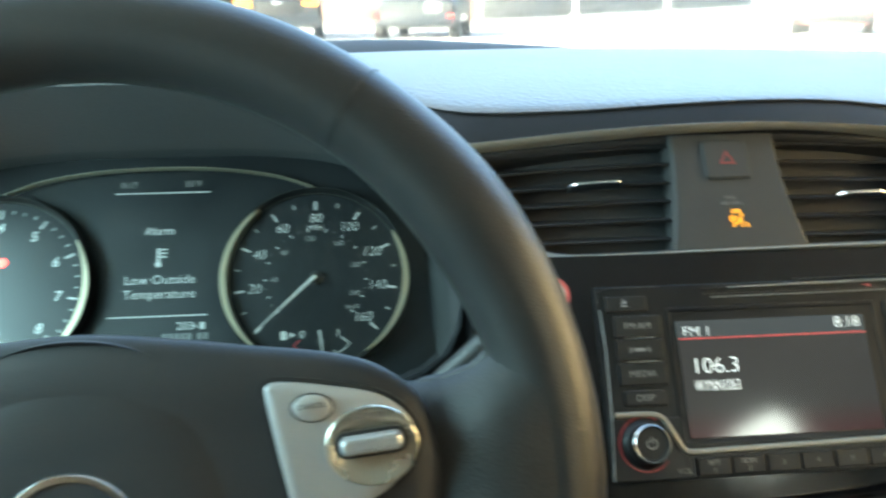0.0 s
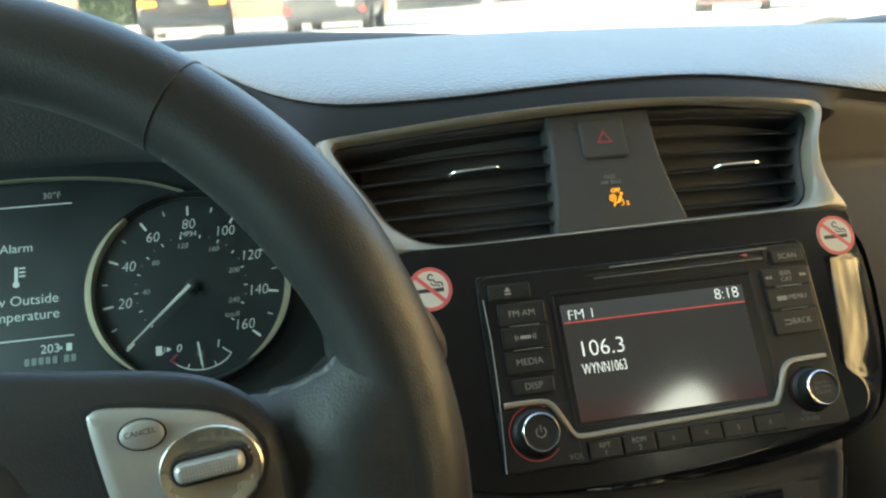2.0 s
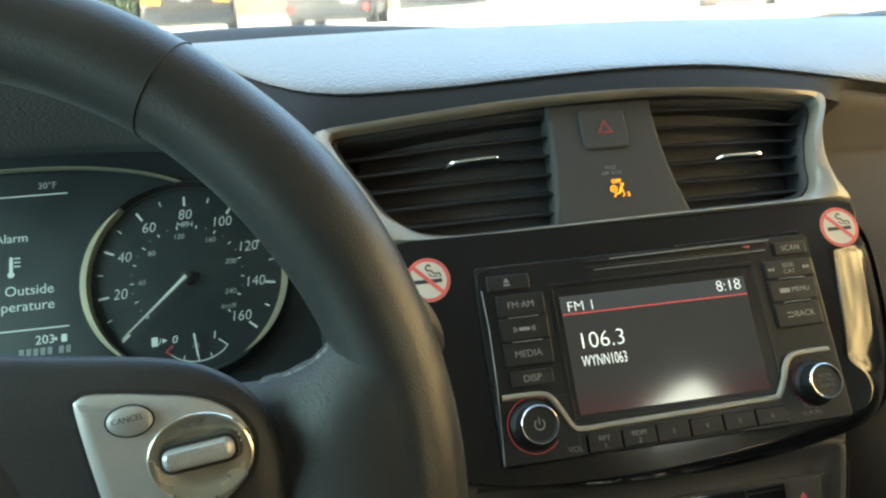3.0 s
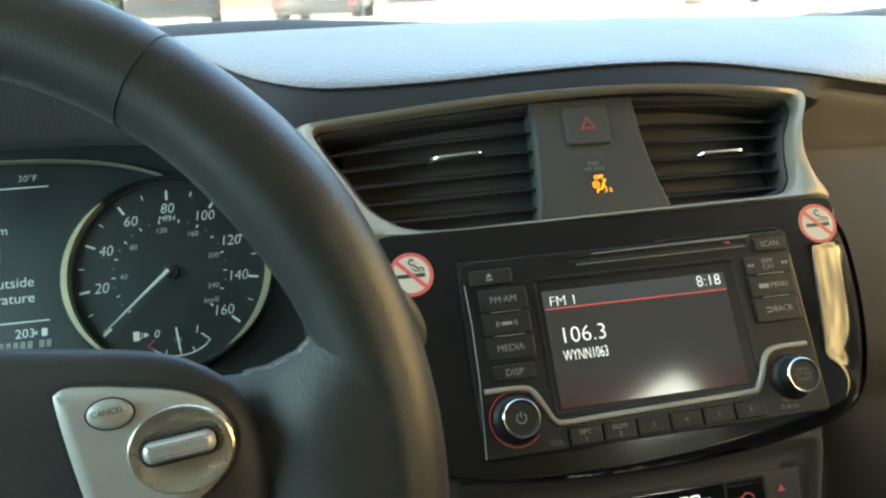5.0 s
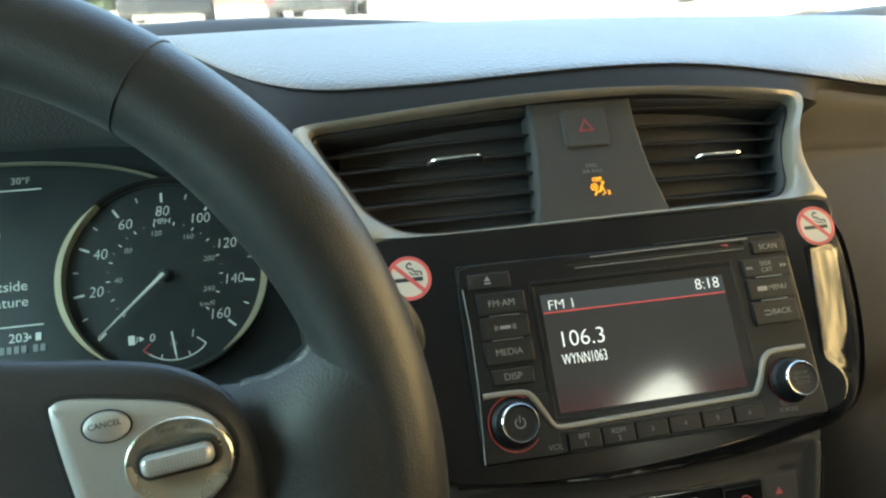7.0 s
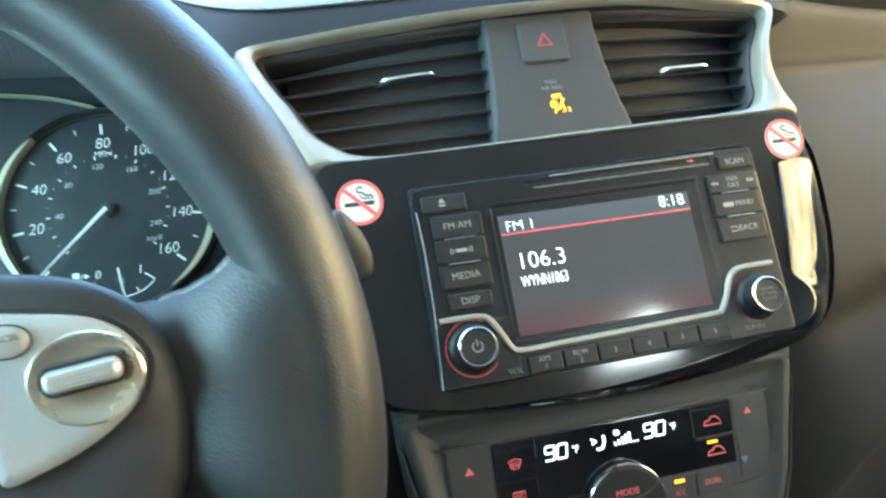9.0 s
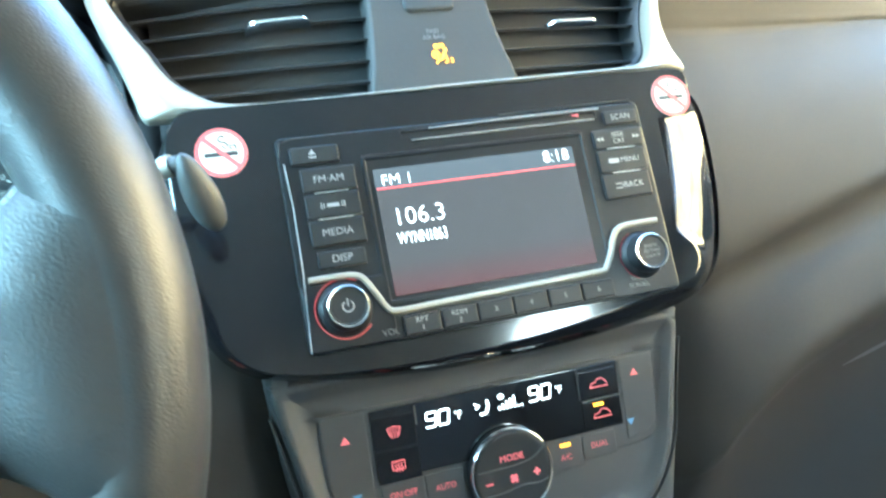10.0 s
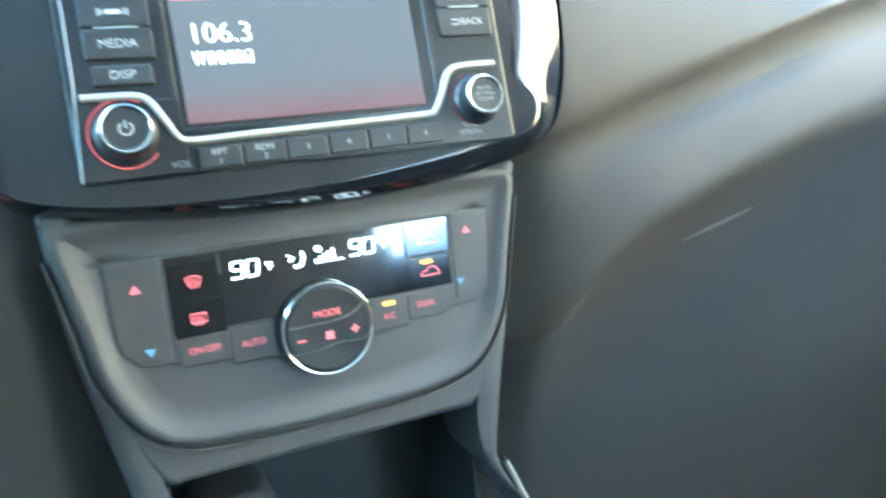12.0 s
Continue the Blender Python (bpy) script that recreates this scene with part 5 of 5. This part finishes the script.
for s in (-1, 1):
    rows = []
    for x, zt, zb, y, t in ((96, 34, -34, 16, 14), (114, 34, -32, 13, 15), (125, 36, -34, 7, 16), (135, 40, -39, 1.5, 17.0), (145, 48, -48, -0.5, 17.6), (153, 57, -56, -0.8, 17.9), (161, 72, -68, -0.8, 17.6)):
        m = (zt + zb) / 2
        h = (zt - zb) / 2
        rows.append([(s * x * MM, (y - t * max(-1, min(1, math.sin(2 * math.pi * k / 24) * 1.2))) * MM, (m + h * math.cos(2 * math.pi * k / 24)) * MM) for k in range(25)])
    part("spoke", loft(rows), SPOKE_LEATHER, wheel, "leather-covered spoke", smooth=70)
    fold, widths = [], []
    for k in range(61):
        x = 117 + 36 * k / 60
        fold.append((s * x * MM, (float(np.interp(x, (114, 125, 135, 145, 155), (13, 7, 2, -0.5, -1.0))) + rng_fold.uniform(-0.1, 0.1)) * MM, (float(np.interp(x, (114, 125, 135, 145, 155), (34, 36, 40, 48, 62))) - 2.4 + rng_fold.uniform(-0.08, 0.08)) * MM))
        widths.append((3.2 + 0.12 * math.sin(k * 0.35) + rng_fold.uniform(-0.06, 0.06)) * MM)
    part("leather_fold", tube(fold, widths, 16), LEATHER, wheel, "wrinkled leather fold over the spoke", smooth=50)
    panel = [(63.2, 34.2), (64.0, 37.2), (67.5, 38.3), (76, 37.6), (84, 36.4), (96, 34.3), (104, 31.3), (110, 26.5), (113.8, 19.5), (113.2, 12.5), (109.5, 6.5), (102, 0.2), (92, -5), (82, -8.5), (75, -10.4), (72, -8), (70.6, 0.5), (66.4, 18)]
    panel = spline([(s * x, z) for x, z in panel], 4)
    sw = part("switch_panel", dome(panel, [(-1.2, -8), (-0.8, -12.2), (0.2, -13.0), (0.3, -14.6), (1.4, -15.4), (4, -15.7)]), SILVER_SWITCH, wheel, "satin silver switch panel", smooth=50)
    part("gap", dome(panel, [(-1.6, -8), (-1.5, -12.9), (0.4, -12.9)]), RUBBER, sw)
    b = part("cancel_button", lathe([(6.7, -15.2), (6.6, -15.9), (6.1, -17.0), (4.8, -17.5), (0.5, -17.7)], s * 79.1, 29.4, 36, sz=0.68), SILVER_SWITCH, sw, "oval silver button")
    part("gap", lathe([(7.3, -14), (7.2, -15.85), (6.6, -15.85)], s * 79.1, 29.4, 36, sz=0.68, cap=False), RUBBER, sw)
    d = part("dial", lathe([(15.6, -14), (15.5, -17.0), (14.9, -17.6), (13.6, -17.4), (11, -16.5), (8, -16.1), (0.5, -16.0)], s * 98.6, 16.4, 48, sz=0.85), WARM_SILVER, sw, "round silver switch dish, tinted for a warm reflection")
    if s > 0:
        words("lettering", "CANCEL", 79.1, 30.2, 1.7, LEGEND_DARK, b, y=-18.3, turn=6, label="dark button lettering CANCEL")
        words("lettering", "ACCEL/RES", 98.6, 26.4, 1.9, LEGEND_DARK, d, y=-19.0, turn=4, label="dark lettering ACCEL RES")
    slot = [(s * (98.5 + u * math.cos(radians(6)) - v * math.sin(radians(6))), 17.6 + u * math.sin(radians(6)) + v * math.cos(radians(6))) for u, v in rrect(-10.6, -3.4, 10.6, 3.4, 2.7)]
    part("gap", dome(slot, [(-1.0, -14), (-0.9, -18.7), (0.2, -18.7)]), RUBBER, d)
    rock = part("rocker", dome(slot, [(0.1, -14), (0.2, -19.5), (0.8, -21.4), (2.0, -22.2)]), SILVER_SWITCH, d, "ribbed silver rocker switch")
    for i in range(17):
        for j in range(5):
            u, v = -8.0 + 1.0 * i, -2.0 + 1.0 * j
            x = s * (98.5 + u * math.cos(radians(6)) - v * math.sin(radians(6)))
            z = 17.6 + u * math.sin(radians(6)) + v * math.cos(radians(6))
            if i == 0 and j == 0:
                studs = bmesh.new()
            lathe([(0.36, -22.1), (0.28, -22.4), (0.12, -22.45)], x, z, 6, bm=studs)
    tagged(part("stud_grid", studs, SILVER_SWITCH, rock), kind="stuff")
MODULE = [(0, 53.5), (18, 51), (33, 43), (47, 25), (55, 6), (57, -14), (50, -44), (30, -66), (0, -73)]
part("airbag_module", dome(spline(mirrored(MODULE), 5), [(-1.4, -7), (-0.6, -11.5), (1.2, -8.6), (2.6, -10.6), (8, -12.4), (20, -13.2), (30, -13.4)]), WHEEL_PLASTIC, wheel, "grained black airbag centre", smooth=60)
part("emblem", lathe([(24.5, -10), (24.5, -12.6), (23.2, -14.2), (21.2, -14.2), (20.2, -12.6), (20, -10)], 0, -12, 56, cap=False), CHROME, wheel, "plain chrome emblem ring")
part("emblem_bar", dome(rrect(-27, -15.5, 27, -8.5, 1), [(0, -10), (0.3, -14), (1, -14.6)]), CHROME, wheel)
rows = [[(x * MM, y * MM, z * MM) for x, z in oval(0, zc, rx, rz, 28)] for y, rx, rz, zc in ((12, 52, 36, -14), (60, 54, 36, -16), (150, 60, 42, -22), (240, 66, 48, -30))]
for row in rows:
    row.append(row[0])
part("column_shroud", loft(rows), PANEL, wheel, smooth=70)

# ---- outside ----
def tyre(parent, x, y, side):
    m = pose(x, y, 0.36, 0, 0, 90 * side)
    t = part("wheel", lathe([(240, 110), (345, 112), (362, 90), (362, -90), (345, -112), (240, -110)], 0, 0, 28), TYRE, parent, m=m)
    part("rim", lathe([(235, 60), (240, -104), (225, -112), (200, -95), (60, -80), (10, -84)], 0, 0, 24), FENCE_GREY, t)


def vehicle(name, x, y, turn, paint, label, category, front, width=1.95, length=4.8, high=1.8, bed=False):
    """A car seen end on: its near end stands at y."""
    v = thing(name, pose(x, y, 0, 0, 0, turn), label, category)
    hw = width / 2
    secs = ((0.0, 0.90, 0.42, 0.90), (0.06, 0.97, 0.36, 1.02), (0.5, 1.0, 0.33, 1.08), (length * 0.5, 1.0, 0.33, 1.10), (length - 0.5, 1.0, 0.33, 1.06), (length - 0.05, 0.97, 0.36, 1.0), (length, 0.9, 0.42, 0.92))
    rows = []
    for yy, kx, z0, z1 in secs:
        rows.append([(hw * kx * math.copysign(abs(math.cos(a)) ** 0.25, math.cos(a)), yy, (z0 + z1) / 2 + (z1 - z0) / 2 * math.copysign(abs(math.sin(a)) ** 0.4, math.sin(a))) for a in (2 * math.pi * k / 32 for k in range(33))])
    bm = loft(rows)
    bm.faces.new([bm.verts.new(p) for p in rows[0][:-1]])
    part("body", bm, paint, v, smooth=50)
    c0, c1 = (0.35, length - 1.3) if front is False and not bed else ((1.5, length - 0.3) if front else (2.0, length - 1.4))
    rows = []
    for z, ins, k in ((1.05, 0.0, 0.95), (1.45, 0.25, 0.86), (high - 0.05, 0.45, 0.76), (high, 0.55, 0.70)):
        rows.append([(hw * k * sx, yy, z) for sx, yy in ((-1, c0 + ins), (1, c0 + ins), (1, c1 - ins), (-1, c1 - ins), (-1, c0 + ins))])
    bm = loft(rows)
    bm.faces.new([bm.verts.new(p) for p in rows[-1][:-1]])
    part("cabin", bm, CAR_GLASS, v, smooth=30)
    part("roof", box(-hw * 0.74, c0 + 0.5, high - 0.02, hw * 0.74, c1 - 0.5, high + 0.03, 0.02), paint, v)
    part("bumper", box(-hw * 0.97, -0.10, 0.42, hw * 0.97, 0.12, 0.66, 0.04), CAR_DARK if not front else paint, v, "dark bumper")
    for s in (-1, 1):
        if front:
            part("headlight", box(s * hw * 0.56, -0.045, 0.865, s * hw * 0.92, 0.1, 0.955, 0.02), LAMP_AMBER, v, "amber lit lamp")
        else:
            part("tail_light", box(s * hw * 0.80, -0.125, 0.58, s * hw * 0.95, 0.1, 0.67, 0.015), LAMP_RED, v, "red tail lamp")
        for yy in (0.75, length - 0.85):
            tyre(v, s * (hw - 0.10), yy, s)
    if bed:
        # White slab put in for the brightness over the truck bed.
        part("bright_slab", box(-hw * 0.97, 0.08, 1.06, hw * 0.97, 2.1, 1.22, 0.03), CAR_WHITE, v, "white slab added for the truck's bright top")
    if front:
        part("grille", box(-hw * 0.48, -0.03, 0.68, hw * 0.48, 0.1, 0.98, 0.02), VENT_BLACK, v, "black grille")
        part("emblem", box(-0.12, -0.06, 0.90, 0.12, 0.0, 0.97, 0.02), CHROME, v)
        part("skid_plate", box(-hw * 0.7, -0.06, 0.30, hw * 0.7, 0.1, 0.40, 0.02), FENCE_GREY, v)
    else:
        part("plate", box(0.30, -0.05, 0.74, 0.62, 0.0, 0.90, 0.005), PLATE, v, "pale number plate")
        part("bar", box(0.34, -0.056, 0.79, 0.58, -0.045, 0.85), FENCE_GREY, v)
    return v


vehicle("parked_suv", -2.55, 17.6, 4, CAR_DARK, "dark blue-black parked car with amber front lamps", "car", True, width=2.0)
vehicle("pickup_truck", 0.52, 17.4, -11, CAR_GREY, "dark grey parked pickup truck seen from behind", "pickup truck", False, bed=True)
vehicle("red_truck", 10.0, 16.6, -33, CAR_RED_HAZY, "red and white parked pickup truck, its red paled for haze", "pickup truck", False, width=1.7, bed=True)
vehicle("white_car", 12.9, 13.9, -50, CAR_WHITE, "white parked car with a rounded roof", "car", False, high=1.5)

wall = thing("boundary_wall", pose(-30, 34, 0), "low brown rendered boundary wall behind the car park", "wall", kind="structure")
part("wall_face", box(0, 0, 0, 34, 0.25, 2.2, 0.02), BRICK_WALL, wall)
wall2 = thing("boundary_wall", pose(4, 32, 0, 0, 0, 47), "long grey panel fence behind the car park", "fence", kind="structure")
for i in range(12):
    part("panel", box(i * 3.0, 0, 0.05, i * 3.0 + 2.94, 0.12, 2.3, 0.01), FENCE_GREY, wall2)
for i, (x, y) in enumerate(((2.7, 31.5), (8.2, 33.0), (13.4, 36))):
    p = thing("white_post", pose(x, y, 0), "tall slim white post by the fence", "post", group="white posts")
    part("shaft", tube([(0, 0, 0), (0, 0, 3), (0, 0, 6)], [0.1, 0.09, 0.08], 14), POLE_WHITE, p)
    part("base", box(-0.22, -0.22, 0, 0.22, 0.22, 0.25, 0.03), FENCE_GREY, p)
rows = []
rng = random.Random(7)
for i in range(76):
    y = -16 + 38 * i / 75
    foot = 4.0 + max(0.0, y - 1.5) * 1.15
    rows.append([(foot + 12 * k / 18 + rng.uniform(-0.15, 0.15), y, -0.02 + 11.5 * (k / 18) ** 0.9 + rng.uniform(-0.2, 0.2) * (k > 0)) for k in range(19)])
tagged(part("grass_bank", loft(rows), DRY_GRASS), "bank of dry golden grass beside the car park", "grass bank", kind="structure")
hedge = thing("hedge", pose(-7.4, 33, 0), "clipped dark green hedge", "hedge")
rng = random.Random(4)
verts, faces = [], []
for i in range(2600):
    c = Vector((rng.uniform(-0.95, 0.95), rng.uniform(-0.8, 0.8), rng.uniform(0.05, 2.1)))
    edge = rng.random()
    if edge < 0.6:
        c.y = -0.8 + rng.uniform(-0.12, 0.12)
    elif edge < 0.8:
        c.z = 2.1 + rng.uniform(-0.15, 0.15)
    a, b = Vector((rng.uniform(-1, 1), rng.uniform(-1, 1), rng.uniform(-1, 1))).normalized() * 0.09, Vector((rng.uniform(-1, 1), rng.uniform(-1, 1), rng.uniform(-1, 1))).normalized() * 0.06
    q = len(verts)
    verts += [c - a, c + b, c + a, c - b]
    faces.append((q, q + 1, q + 2, q + 3))
me = bpy.data.meshes.new("leaves")
me.from_pydata([tuple(v) for v in verts], [], faces)
me.materials.append(HEDGE)
leaves = new("leaves", me)
leaves.parent = hedge
part("core", box(-0.86, -0.7, 0, 0.86, 0.7, 2.0, 0.1), HEDGE, hedge)
